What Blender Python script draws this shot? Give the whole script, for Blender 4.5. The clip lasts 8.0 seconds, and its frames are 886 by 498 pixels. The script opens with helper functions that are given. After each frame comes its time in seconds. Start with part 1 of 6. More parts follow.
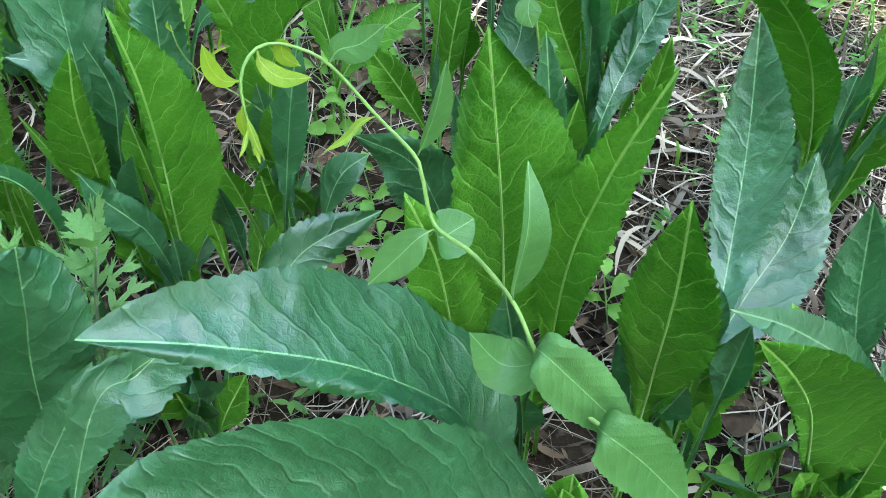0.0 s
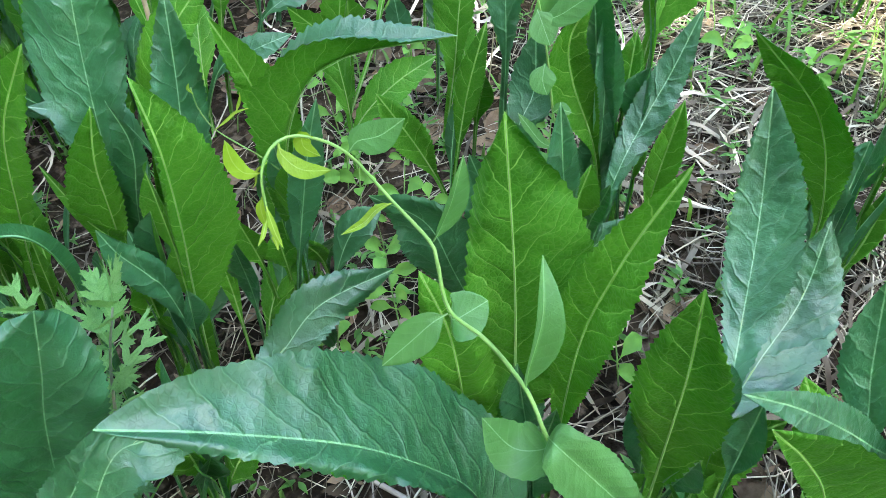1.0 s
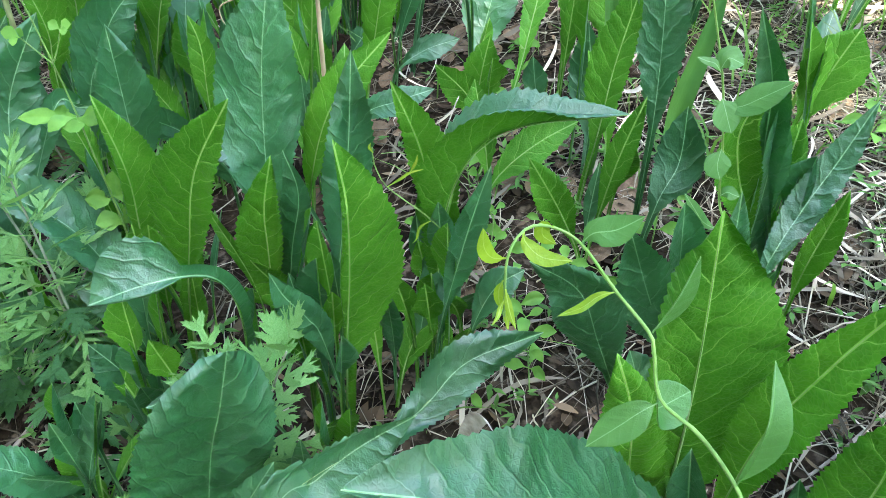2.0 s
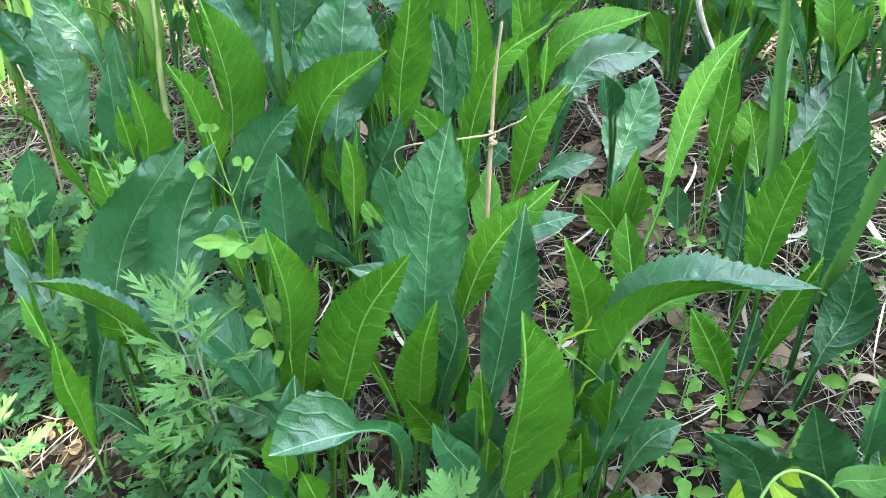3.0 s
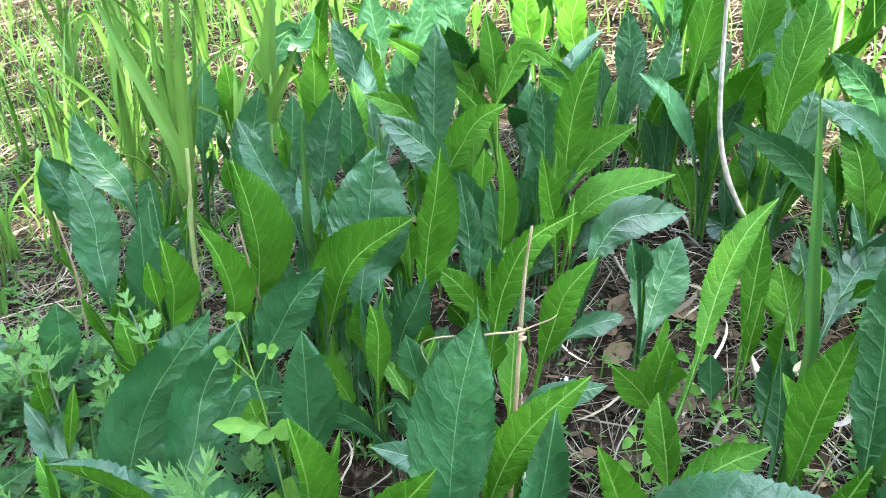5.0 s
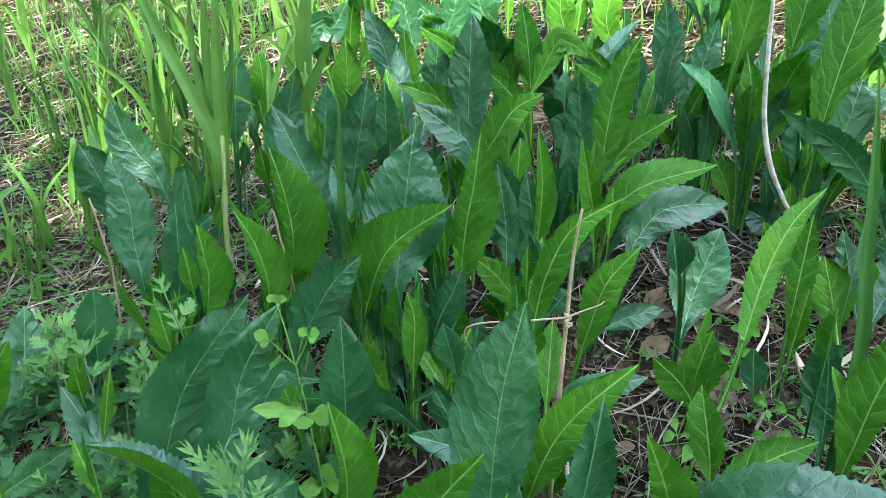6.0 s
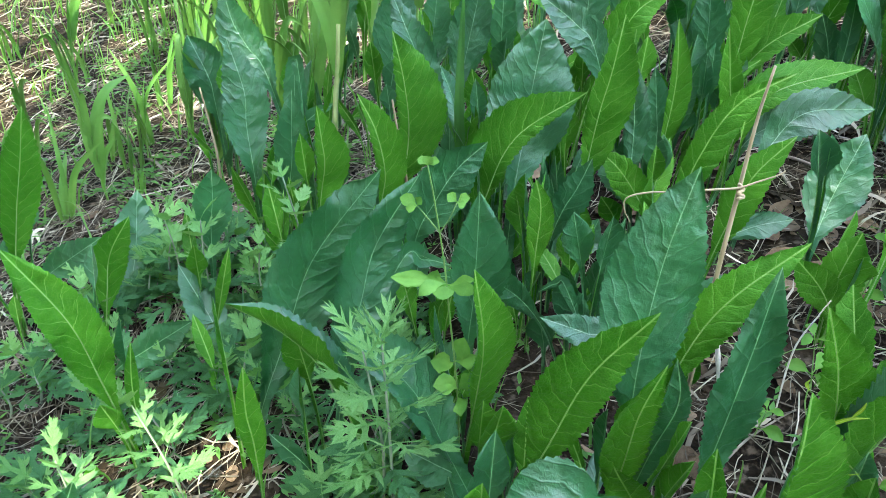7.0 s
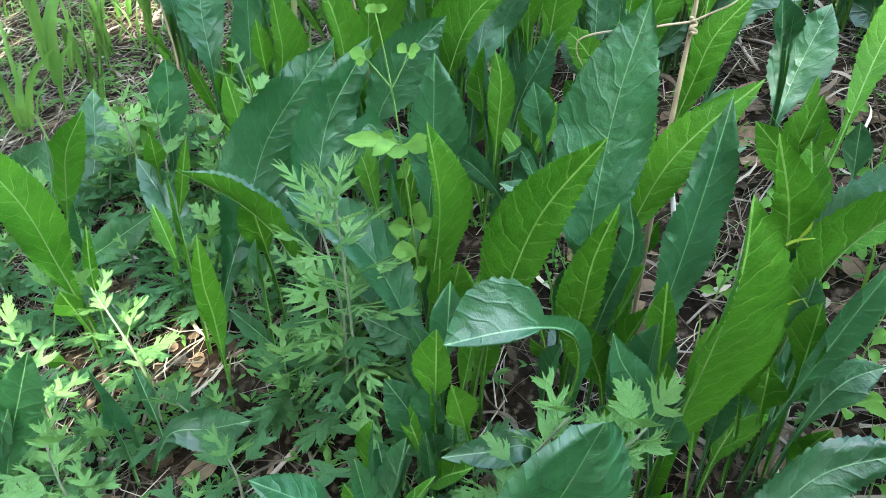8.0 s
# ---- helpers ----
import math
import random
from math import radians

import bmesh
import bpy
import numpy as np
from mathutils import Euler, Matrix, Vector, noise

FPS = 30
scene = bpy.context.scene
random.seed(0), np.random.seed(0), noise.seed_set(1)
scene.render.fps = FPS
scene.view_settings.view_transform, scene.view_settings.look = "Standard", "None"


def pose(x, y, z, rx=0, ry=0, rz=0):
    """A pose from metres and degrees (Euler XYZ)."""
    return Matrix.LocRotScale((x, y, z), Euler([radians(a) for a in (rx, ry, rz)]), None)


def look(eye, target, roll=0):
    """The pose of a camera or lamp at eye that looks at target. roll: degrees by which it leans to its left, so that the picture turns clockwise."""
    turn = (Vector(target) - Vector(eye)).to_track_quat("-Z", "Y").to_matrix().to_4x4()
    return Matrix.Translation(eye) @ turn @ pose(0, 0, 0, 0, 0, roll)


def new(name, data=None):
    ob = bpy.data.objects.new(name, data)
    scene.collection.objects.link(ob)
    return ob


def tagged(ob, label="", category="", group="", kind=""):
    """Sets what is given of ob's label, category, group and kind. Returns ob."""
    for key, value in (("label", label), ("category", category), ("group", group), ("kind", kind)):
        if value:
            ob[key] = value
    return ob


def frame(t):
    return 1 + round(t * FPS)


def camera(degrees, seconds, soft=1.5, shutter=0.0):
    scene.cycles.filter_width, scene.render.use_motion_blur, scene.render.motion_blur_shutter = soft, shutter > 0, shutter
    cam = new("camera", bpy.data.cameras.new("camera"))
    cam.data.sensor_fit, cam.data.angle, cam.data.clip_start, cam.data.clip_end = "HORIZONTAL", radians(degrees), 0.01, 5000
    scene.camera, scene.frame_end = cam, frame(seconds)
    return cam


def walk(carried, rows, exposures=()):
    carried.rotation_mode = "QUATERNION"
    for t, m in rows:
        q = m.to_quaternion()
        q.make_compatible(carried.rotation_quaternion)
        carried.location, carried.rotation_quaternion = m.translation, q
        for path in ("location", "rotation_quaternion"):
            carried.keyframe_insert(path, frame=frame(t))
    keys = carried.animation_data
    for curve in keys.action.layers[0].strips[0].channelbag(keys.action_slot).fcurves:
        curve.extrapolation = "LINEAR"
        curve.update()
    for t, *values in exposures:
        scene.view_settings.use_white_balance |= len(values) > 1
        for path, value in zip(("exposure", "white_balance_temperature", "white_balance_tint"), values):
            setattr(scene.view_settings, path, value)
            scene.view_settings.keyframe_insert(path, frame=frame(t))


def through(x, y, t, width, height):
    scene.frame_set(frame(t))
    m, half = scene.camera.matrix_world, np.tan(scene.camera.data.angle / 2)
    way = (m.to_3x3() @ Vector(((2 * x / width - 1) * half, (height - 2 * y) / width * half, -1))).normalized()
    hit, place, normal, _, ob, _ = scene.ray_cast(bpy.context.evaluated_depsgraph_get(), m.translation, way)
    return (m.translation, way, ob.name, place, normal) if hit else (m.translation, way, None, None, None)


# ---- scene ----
cam = camera(60.8, 8.0, soft=0.75)
PATH = [
    (0, (0.018, 0.018, 0.828), (-0.003, 1.493, -0.522), 0.2),
    (0.5, (0.013, 0.033, 0.849), (-0.02, 1.528, -0.48), 0.2),
    (1, (0.014, 0.04, 0.86), (-0.033, 1.555, -0.444), 0.4),
    (1.5, (-0.025, 0.043, 0.88), (-0.132, 1.584, -0.39), 0.7),
    (2, (-0.09, 0.033, 0.896), (-0.3, 1.593, -0.338), 1.4),
    (2.2, (-0.112, 0.034, 0.91), (-0.38, 1.599, -0.307), 1.1),
    (3.3, (-0.211, 0.084, 0.984), (-0.667, 1.716, -0.079), 0.4),
    (3.5, (-0.207, 0.088, 0.987), (-0.669, 1.729, -0.057), 0.6),
    (4, (-0.2, 0.102, 0.999), (-0.671, 1.77, 0.0), 0.9),
    (4.5, (-0.212, 0.122, 1.028), (-0.702, 1.816, 0.086), 0.7),
    (4.7, (-0.22, 0.132, 1.053), (-0.725, 1.845, 0.153), 0.4),
    (5.8, (-0.233, 0.14, 1.062), (-0.79, 1.858, 0.203), -0.2),
    (6, (-0.253, 0.134, 1.038), (-0.828, 1.836, 0.158), -0.1),
    (6.5, (-0.308, 0.114, 0.985), (-0.931, 1.762, 0.038), 0.6),
    (7, (-0.356, 0.076, 0.942), (-1.035, 1.666, -0.064), 0.7),
    (7.5, (-0.356, 0.055, 0.898), (-1.015, 1.617, -0.163), 0.9),
    (8, (-0.305, 0.048, 0.847), (-0.915, 1.583, -0.282), 0.2),
]
walk(cam, [(t, look(eye, target, roll)) for t, eye, target, roll in PATH], [(0, 4.09, 6500, 7), (2.2, 4.21, 6600, 8), (4.7, 4.27, 6700, 10), (5.8, 3.64, 6400, 4), (6.5, 3.72, 6400, 4), (7.2, 3.96, 6450, 5), (8, 3.94, 6600, 8)])


# ---- light: blue sky above, sun high behind; unseen crowns added below make the open shade ----
SUN_ELEV, SUN_TURN = 60.0, 150.0     # degrees; the turn is clockwise from +y
world = bpy.data.worlds.new("sky")
scene.world = world
world.use_nodes = True
wn = world.node_tree
sky = wn.nodes.new("ShaderNodeTexSky")
sky.sky_type = "NISHITA"
sky.sun_disc = False
sky.sun_elevation = radians(SUN_ELEV)
sky.sun_rotation = radians(SUN_TURN)
wn.nodes["Background"].inputs["Strength"].default_value = 0.15
wn.links.new(sky.outputs[0], wn.nodes["Background"].inputs["Color"])
sun = new("sun", bpy.data.lights.new("sun", "SUN"))
sun.data.energy, sun.data.angle, sun.data.color = 2.0, radians(0.6), (1.0, 0.95, 0.84)
sun_way = Vector((math.sin(radians(SUN_TURN)) * math.cos(radians(SUN_ELEV)), math.cos(radians(SUN_TURN)) * math.cos(radians(SUN_ELEV)), math.sin(radians(SUN_ELEV))))
sun.matrix_world = look(sun_way * 20, (0, 0, 0))


# ---- materials ----
class Net:
    """A short way to write node trees."""

    def __init__(self, name):
        self.mat = bpy.data.materials.new(name)
        self.mat.use_nodes = True
        self.t = self.mat.node_tree
        self.bsdf = self.t.nodes["Principled BSDF"]
        self.out = self.t.nodes["Material Output"]

    def put(self, socket, value):
        if isinstance(value, bpy.types.NodeSocket):
            self.t.links.new(value, socket)
        else:
            socket.default_value = value

    def node(self, kind, **inputs):
        made = self.t.nodes.new(kind)
        for key, value in inputs.items():
            self.put(made.inputs[key.replace("_", " ")], value)
        return made

    def calc(self, op, a, b=0.0, c=0.0):
        made = self.t.nodes.new("ShaderNodeMath")
        made.operation = op
        for i, v in enumerate((a, b, c)):
            self.put(made.inputs[i], v)
        return made.outputs[0]

    def ramp(self, value, lo, hi, a=0.0, b=1.0):
        made = self.t.nodes.new("ShaderNodeMapRange")
        made.interpolation_type = "SMOOTHSTEP"
        for i, v in enumerate((value, lo, hi, a, b)):
            self.put(made.inputs[i], v)
        return made.outputs[0]

    def mix(self, f, a, b):
        made = self.t.nodes.new("ShaderNodeMix")
        made.data_type = "RGBA"
        self.put(made.inputs[0], f)
        for i, v in ((6, a), (7, b)):
            self.put(made.inputs[i], v if isinstance(v, bpy.types.NodeSocket) else (*v, 1.0))
        return made.outputs[2]

    def noise(self, where, scale, detail=3.0):
        made = self.t.nodes.new("ShaderNodeTexNoise")
        self.put(made.inputs["Vector"], where)
        made.inputs["Scale"].default_value, made.inputs["Detail"].default_value = scale, detail
        return made.outputs["Fac"]

    def finish(self, colour, rough=0.6, bump=None, depth=0.001, through=0.0, tint=None, spec=0.5):
        self.put(self.bsdf.inputs["Base Color"], colour if isinstance(colour, bpy.types.NodeSocket) else (*colour, 1.0))
        self.put(self.bsdf.inputs["Roughness"], rough)
        self.bsdf.inputs["Specular IOR Level"].default_value = spec
        normal = None
        if bump is not None:
            normal = self.node("ShaderNodeBump", Height=bump, Distance=depth, Strength=1.0).outputs[0]
            self.put(self.bsdf.inputs["Normal"], normal)
        if through:
            glow = self.node("ShaderNodeBsdfTranslucent")
            self.put(glow.inputs["Color"], tint)
            if normal is not None:
                self.put(glow.inputs["Normal"], normal)
            both = self.node("ShaderNodeMixShader", Fac=through)
            self.put(both.inputs[1], self.bsdf.outputs[0])
            self.put(both.inputs[2], glow.outputs[0])
            self.put(self.out.inputs["Surface"], both.outputs[0])
        return self.mat


def leaf_material(name, dark, light, vein, glow, rough, spacing, slope, bumps, net_size=210.0, through=0.21, rib=0.00042, vein_show=0.6, gloss_level=0.35, mesh_show=0.22, quilt=1.0, net_relief=0.15):
    """A leaf's face: midrib, curved side veins that fork towards the edge, a fine net between them and the quilted relief that
    they pull into the blade, all at real size from the leaf's own metres."""
    n = Net(name)
    uv = n.node("ShaderNodeUVMap").outputs[0]
    sep = n.node("ShaderNodeSeparateXYZ", Vector=uv)
    lateral = n.calc("SUBTRACT", sep.outputs[0], 0.5)
    side, along = n.calc("ABSOLUTE", lateral), sep.outputs[1]
    rnd = n.node("ShaderNodeObjectInfo").outputs["Random"]
    moved = n.node("ShaderNodeVectorMath")
    shift = n.node("ShaderNodeCombineXYZ", X=n.calc("MULTIPLY", rnd, 37.0), Y=n.calc("MULTIPLY", rnd, 11.0))
    n.put(moved.inputs[0], uv)
    n.put(moved.inputs[1], shift.outputs[0])
    where = moved.outputs[0]
    wobble = n.calc("ADD", n.calc("MULTIPLY", n.calc("SUBTRACT", n.noise(where, 26.0, 3.0), 0.5), 1.25), n.calc("MULTIPLY", n.calc("GREATER_THAN", lateral, 0.0), 0.43))
    bend = n.calc("ADD", n.calc("MULTIPLY", side, slope), n.calc("MULTIPLY", n.calc("MULTIPLY", side, side), 9.0))
    phase = n.calc("ADD", n.calc("DIVIDE", n.calc("SUBTRACT", along, bend), spacing), wobble)
    off = n.calc("MULTIPLY", n.calc("ABSOLUTE", n.calc("SUBTRACT", n.calc("FRACT", phase), 0.5)), spacing)
    taper = n.ramp(side, 0.0, 0.05, 1.0, 0.45)
    veins = n.calc("MULTIPLY", n.ramp(off, 0.00025, 0.0010, 1.0, 0.0), taper)
    # forks: steeper, fainter veins between the side veins, only in the outer half
    phase_b = n.calc("ADD", n.calc("DIVIDE", n.calc("SUBTRACT", along, n.calc("MULTIPLY", bend, 0.55)), spacing * 0.62), n.calc("MULTIPLY", wobble, 1.6))
    off_b = n.calc("MULTIPLY", n.calc("ABSOLUTE", n.calc("SUBTRACT", n.calc("FRACT", phase_b), 0.5)), spacing * 0.62)
    forks = n.calc("MULTIPLY", n.ramp(off_b, 0.00015, 0.0006, 1.0, 0.0), n.calc("MULTIPLY", n.ramp(side, 0.006, 0.018), 0.5))
    cells = n.node("ShaderNodeTexVoronoi", Vector=where, Scale=net_size)
    cells.feature = "DISTANCE_TO_EDGE"
    netting = n.ramp(cells.outputs["Distance"], 0.0, 0.09, 1.0, 0.0)
    midrib = n.ramp(side, rib, rib * 2.0, 1.0, 0.0)
    side_lines = n.calc("MAXIMUM", veins, forks)
    lines = n.calc("MAXIMUM", midrib, n.calc("MAXIMUM", n.calc("MULTIPLY", side_lines, vein_show), n.calc("MULTIPLY", netting, vein_show * mesh_show)))
    patch = n.noise(where, 14.0, 4.0)
    tone = n.calc("ADD", n.calc("MULTIPLY", n.ramp(patch, 0.3, 0.7), 0.5), n.calc("MULTIPLY", rnd, 0.5))
    body = n.mix(tone, dark, light)
    body = n.mix(n.calc("MULTIPLY", n.ramp(n.noise(where, 120.0, 3.0), 0.35, 0.65), 0.22), body, tuple(c * 0.55 for c in dark))
    specks = n.ramp(n.noise(where, 260.0, 2.0), 0.68, 0.75)
    body = n.mix(n.calc("MULTIPLY", specks, 0.12), body, (0.25, 0.22, 0.07))
    colour = n.mix(lines, body, vein)
    puff = n.ramp(off, 0.0, spacing * 0.4)
    puff_b = n.ramp(off_b, 0.0, spacing * 0.22)
    small = n.ramp(cells.outputs["Distance"], 0.0, 0.22)
    height = n.calc("ADD", n.calc("ADD", n.calc("MULTIPLY", n.calc("MULTIPLY", puff, n.ramp(n.noise(where, 30.0, 2.0), 0.3, 0.75)), 0.7 * quilt), n.calc("MULTIPLY", puff_b, 0.25 * quilt)), n.calc("MULTIPLY", small, net_relief))
    height = n.calc("ADD", height, n.calc("ADD", n.calc("MULTIPLY", n.noise(where, 520.0, 2.0), 0.08), n.calc("MULTIPLY", n.noise(where, 60.0, 3.0), 1.3 * quilt)))
    height = n.calc("ADD", height, n.calc("MULTIPLY", n.ramp(off, 0.0, 0.0035), 0.3))
    gloss = n.calc("ADD", rough, n.calc("MULTIPLY", n.calc("SUBTRACT", patch, 0.5), 0.25))
    lit = n.mix(n.calc("MULTIPLY", lines, 0.6), n.mix(tone, glow, tuple(c * 1.25 for c in glow)), vein)
    return n.finish(colour, gloss, height, bumps, through, lit, gloss_level)


MAT_UPPER = leaf_material("aster_leaf_upper", (0.008, 0.061, 0.017), (0.036, 0.150, 0.053), (0.17, 0.36, 0.13), (0.10, 0.38, 0.02), 0.44, 0.034, 1.1, 0.0015, 260.0, 0.26, 0.00045, 0.30, 0.85, 0.10, 1.0, 0.08)
MAT_UNDER = leaf_material("aster_leaf_underside", (0.026, 0.118, 0.006), (0.080, 0.245, 0.016), (0.23, 0.47, 0.08), (0.12, 0.46, 0.02), 0.5, 0.030, 1.1, -0.0012, 230.0, 0.32, 0.0007, 0.75, 0.22, 0.22, 0.9, 0.16)
n = Net("petiole_green")
g = n.node("ShaderNodeTexCoord").outputs["Object"]
MAT_RIB = n.finish(n.mix(n.noise(g, 60.0), (0.15, 0.30, 0.06), (0.27, 0.42, 0.14)), 0.5, n.noise(g, 300.0), 0.0003, 0.2, (0.2, 0.4, 0.08, 1.0))

n = Net("leaf_litter_soil")
g = n.node("ShaderNodeTexCoord").outputs["Object"]
c = n.mix(n.ramp(n.noise(g, 9.0, 5.0), 0.35, 0.7), (0.007, 0.005, 0.003), (0.032, 0.023, 0.014))
c = n.mix(n.ramp(n.noise(g, 55.0, 4.0), 0.52, 0.7), c, (0.09, 0.068, 0.045))
MAT_SOIL = n.finish(c, 0.95, n.noise(g, 70.0, 6.0), 0.012, spec=0.05)


def plain(name, dark, light, scale, rough=0.7, fine=400.0, depth=0.0006, through=0.0, glow=None, vary=0.4, spec=0.25, islands=False, skew=1.0):
    """A surface with two scales of mottling, and a tone of its own for each object (or each loose piece)."""
    n = Net(name)
    g = n.node("ShaderNodeTexCoord").outputs["Object"]
    rnd = n.node("ShaderNodeNewGeometry").outputs["Random Per Island"] if islands else n.node("ShaderNodeObjectInfo").outputs["Random"]
    tone = n.calc("ADD", n.calc("MULTIPLY", n.ramp(n.noise(g, scale, 4.0), 0.3, 0.7), 1.0 - vary), n.calc("MULTIPLY", n.calc("POWER", rnd, skew), vary))
    c = n.mix(tone, dark, light)
    lit = n.mix(tone, glow, tuple(v * 1.3 for v in glow)) if glow else None
    return n.finish(c, rough, n.noise(g, fine, 3.0), depth, through, lit, spec)


MAT_VINE_UP = leaf_material("vine_leaf_upper", (0.05, 0.16, 0.035), (0.09, 0.22, 0.055), (0.20, 0.38, 0.12), (0.16, 0.36, 0.04), 0.45, 0.011, 1.0, 0.0004, 420.0, 0.35, 0.00025, 0.14, quilt=0.4)
MAT_VINE_LOW = leaf_material("vine_leaf_underside", (0.08, 0.20, 0.04), (0.12, 0.26, 0.06), (0.24, 0.42, 0.12), (0.16, 0.36, 0.04), 0.55, 0.011, 1.0, -0.0005, 420.0, 0.35, 0.00025, 0.2, quilt=0.4)
MAT_YOUNG = leaf_material("young_leaf", (0.16, 0.28, 0.015), (0.26, 0.39, 0.025), (0.32, 0.44, 0.07), (0.30, 0.44, 0.02), 0.42, 0.008, 1.0, 0.0004, 420.0, 0.4, 0.0002, 0.18, quilt=0.4)
MAT_VINE = plain("vine_stem", (0.11, 0.22, 0.04), (0.20, 0.33, 0.08), 50.0, 0.5)
MAT_MUG = plain("mugwort_leaf", (0.030, 0.105, 0.038), (0.075, 0.185, 0.070), 60.0, 0.6, 500.0, 0.0004, 0.35, (0.14, 0.34, 0.05))
MAT_MUG_YOUNG = plain("mugwort_young_leaf", (0.09, 0.24, 0.06), (0.21, 0.38, 0.13), 60.0, 0.6, 500.0, 0.0004, 0.35, (0.22, 0.42, 0.07))
MAT_MUG_STEM = plain("mugwort_stem", (0.14, 0.19, 0.11), (0.26, 0.27, 0.17), 40.0, 0.7)
MAT_SEEDLING = plain("seedling_leaf", (0.08, 0.22, 0.03), (0.17, 0.34, 0.06), 60.0, 0.5, 500.0, 0.0004, 0.35, (0.2, 0.42, 0.05))
MAT_WEED = plain("weed_leaf", (0.025, 0.09, 0.018), (0.10, 0.22, 0.05), 30.0, 0.5, 400.0, 0.0004, 0.35, (0.18, 0.38, 0.05), 0.7, islands=True)
MAT_GRASS = plain("grass_blade", (0.035, 0.11, 0.02), (0.11, 0.22, 0.05), 10.0, 0.45, 300.0, 0.0003, 0.35, (0.22, 0.42, 0.04), 0.7, islands=True)
MAT_REED = plain("reed_blade", (0.07, 0.19, 0.03), (0.15, 0.28, 0.055), 9.0, 0.4, 350.0, 0.0004, 0.3, (0.17, 0.36, 0.04))
MAT_BROAD = plain("broad_grass_blade", (0.035, 0.12, 0.03), (0.08, 0.20, 0.04), 9.0, 0.4, 350.0, 0.0004, 0.3, (0.12, 0.34, 0.03))
MAT_STRAW = plain("dry_straw", (0.028, 0.020, 0.012), (0.60, 0.52, 0.37), 12.0, 0.8, 300.0, 0.0006, vary=0.85, spec=0.1, islands=True, skew=2.4)
MAT_STALK = plain("dry_stalk", (0.20, 0.145, 0.08), (0.42, 0.33, 0.20), 20.0, 0.75)
MAT_BLEACHED = plain("bleached_stalk", (0.20, 0.165, 0.12), (0.60, 0.54, 0.44), 55.0, 0.85, 260.0, 0.0014, spec=0.1)
MAT_SHEATH = plain("reed_sheath", (0.20, 0.27, 0.08), (0.34, 0.36, 0.16), 25.0, 0.6)
MAT_TWIG = plain("twig_bark", (0.14, 0.11, 0.08), (0.34, 0.29, 0.22), 30.0, 0.85)
MAT_LITTER = plain("leaf_litter", (0.010, 0.007, 0.004), (0.20, 0.14, 0.08), 40.0, 0.85, 250.0, 0.0008, vary=0.85, spec=0.08, islands=True, skew=2.6)
MAT_DEAD = plain("dead_leaf", (0.045, 0.028, 0.016), (0.30, 0.21, 0.13), 5.0, 0.75, 200.0, 0.0012, 0.15, (0.3, 0.2, 0.1), 0.7, 0.1)
MAT_BARK = plain("tree_bark", (0.06, 0.05, 0.04), (0.16, 0.13, 0.10), 5.0, 0.9, 30.0, 0.02)
MAT_CROWN = plain("tree_leaves", (0.04, 0.10, 0.02), (0.09, 0.18, 0.04), 2.0, 0.5, 60.0, 0.002, 0.3, (0.12, 0.26, 0.03), 0.6, islands=True)


# ---- helpers for shapes ----
def part(name, bm, material, parent, label="", smooth=True):
    """Links a bmesh as one mesh object under a thing or under a part."""
    me = bpy.data.meshes.new(name)
    bm.to_mesh(me)
    bm.free()
    return part_mesh(name, me, material, parent, label, smooth)


def part_mesh(name, me, material, parent, label="", smooth=True):
    for m in material if isinstance(material, (list, tuple)) else (material,):
        me.materials.append(m)
    if smooth:
        me.polygons.foreach_set("use_smooth", [True] * len(me.polygons))
    ob = new(name, me)
    if parent is not None:
        ob.parent = parent
        ob.matrix_parent_inverse = Matrix.Translation(parent.location).inverted() if parent.type == "EMPTY" else Matrix()
    if label:
        tagged(ob, label)
    return ob


def ground_z(x, y):
    """The bank: it rises to the back and to the right, and levels out far off."""
    ex, ey = 4.0 * math.tanh(x / 4.0), 0.8 + 4.0 * math.tanh((y - 0.8) / 4.0)
    z = -0.044 + 0.147 * ex + 0.249 * ey
    return z + 0.012 * noise.noise((x * 5.1, y * 5.1, 0.0)) + 0.03 * noise.noise((x * 1.3, y * 1.3, 4.0))


def spline(points, count):
    """Evenly spaced places along a smooth line through the points."""
    p = [Vector(q) for q in points]
    if len(p) == 2:
        p = [p[0], (p[0] + p[1]) / 2, p[1]]
    q = [p[0] * 2 - p[1], *p, p[-1] * 2 - p[-2]]
    fine = []
    for i in range(len(p) - 1):
        a, b, c, d = q[i:i + 4]
        for k in range(24):
            t = k / 24
            fine.append(0.5 * (2 * b + (c - a) * t + (2 * a - 5 * b + 4 * c - d) * t * t + (3 * b - a - 3 * c + d) * t ** 3))
    fine.append(p[-1])
    run = [0.0]
    for a, b in zip(fine, fine[1:]):
        run.append(run[-1] + (b - a).length)
    xs = np.linspace(0, run[-1], count)
    arr = np.array(fine)
    return np.stack([np.interp(xs, run, arr[:, k]) for k in range(3)], 1), run[-1]


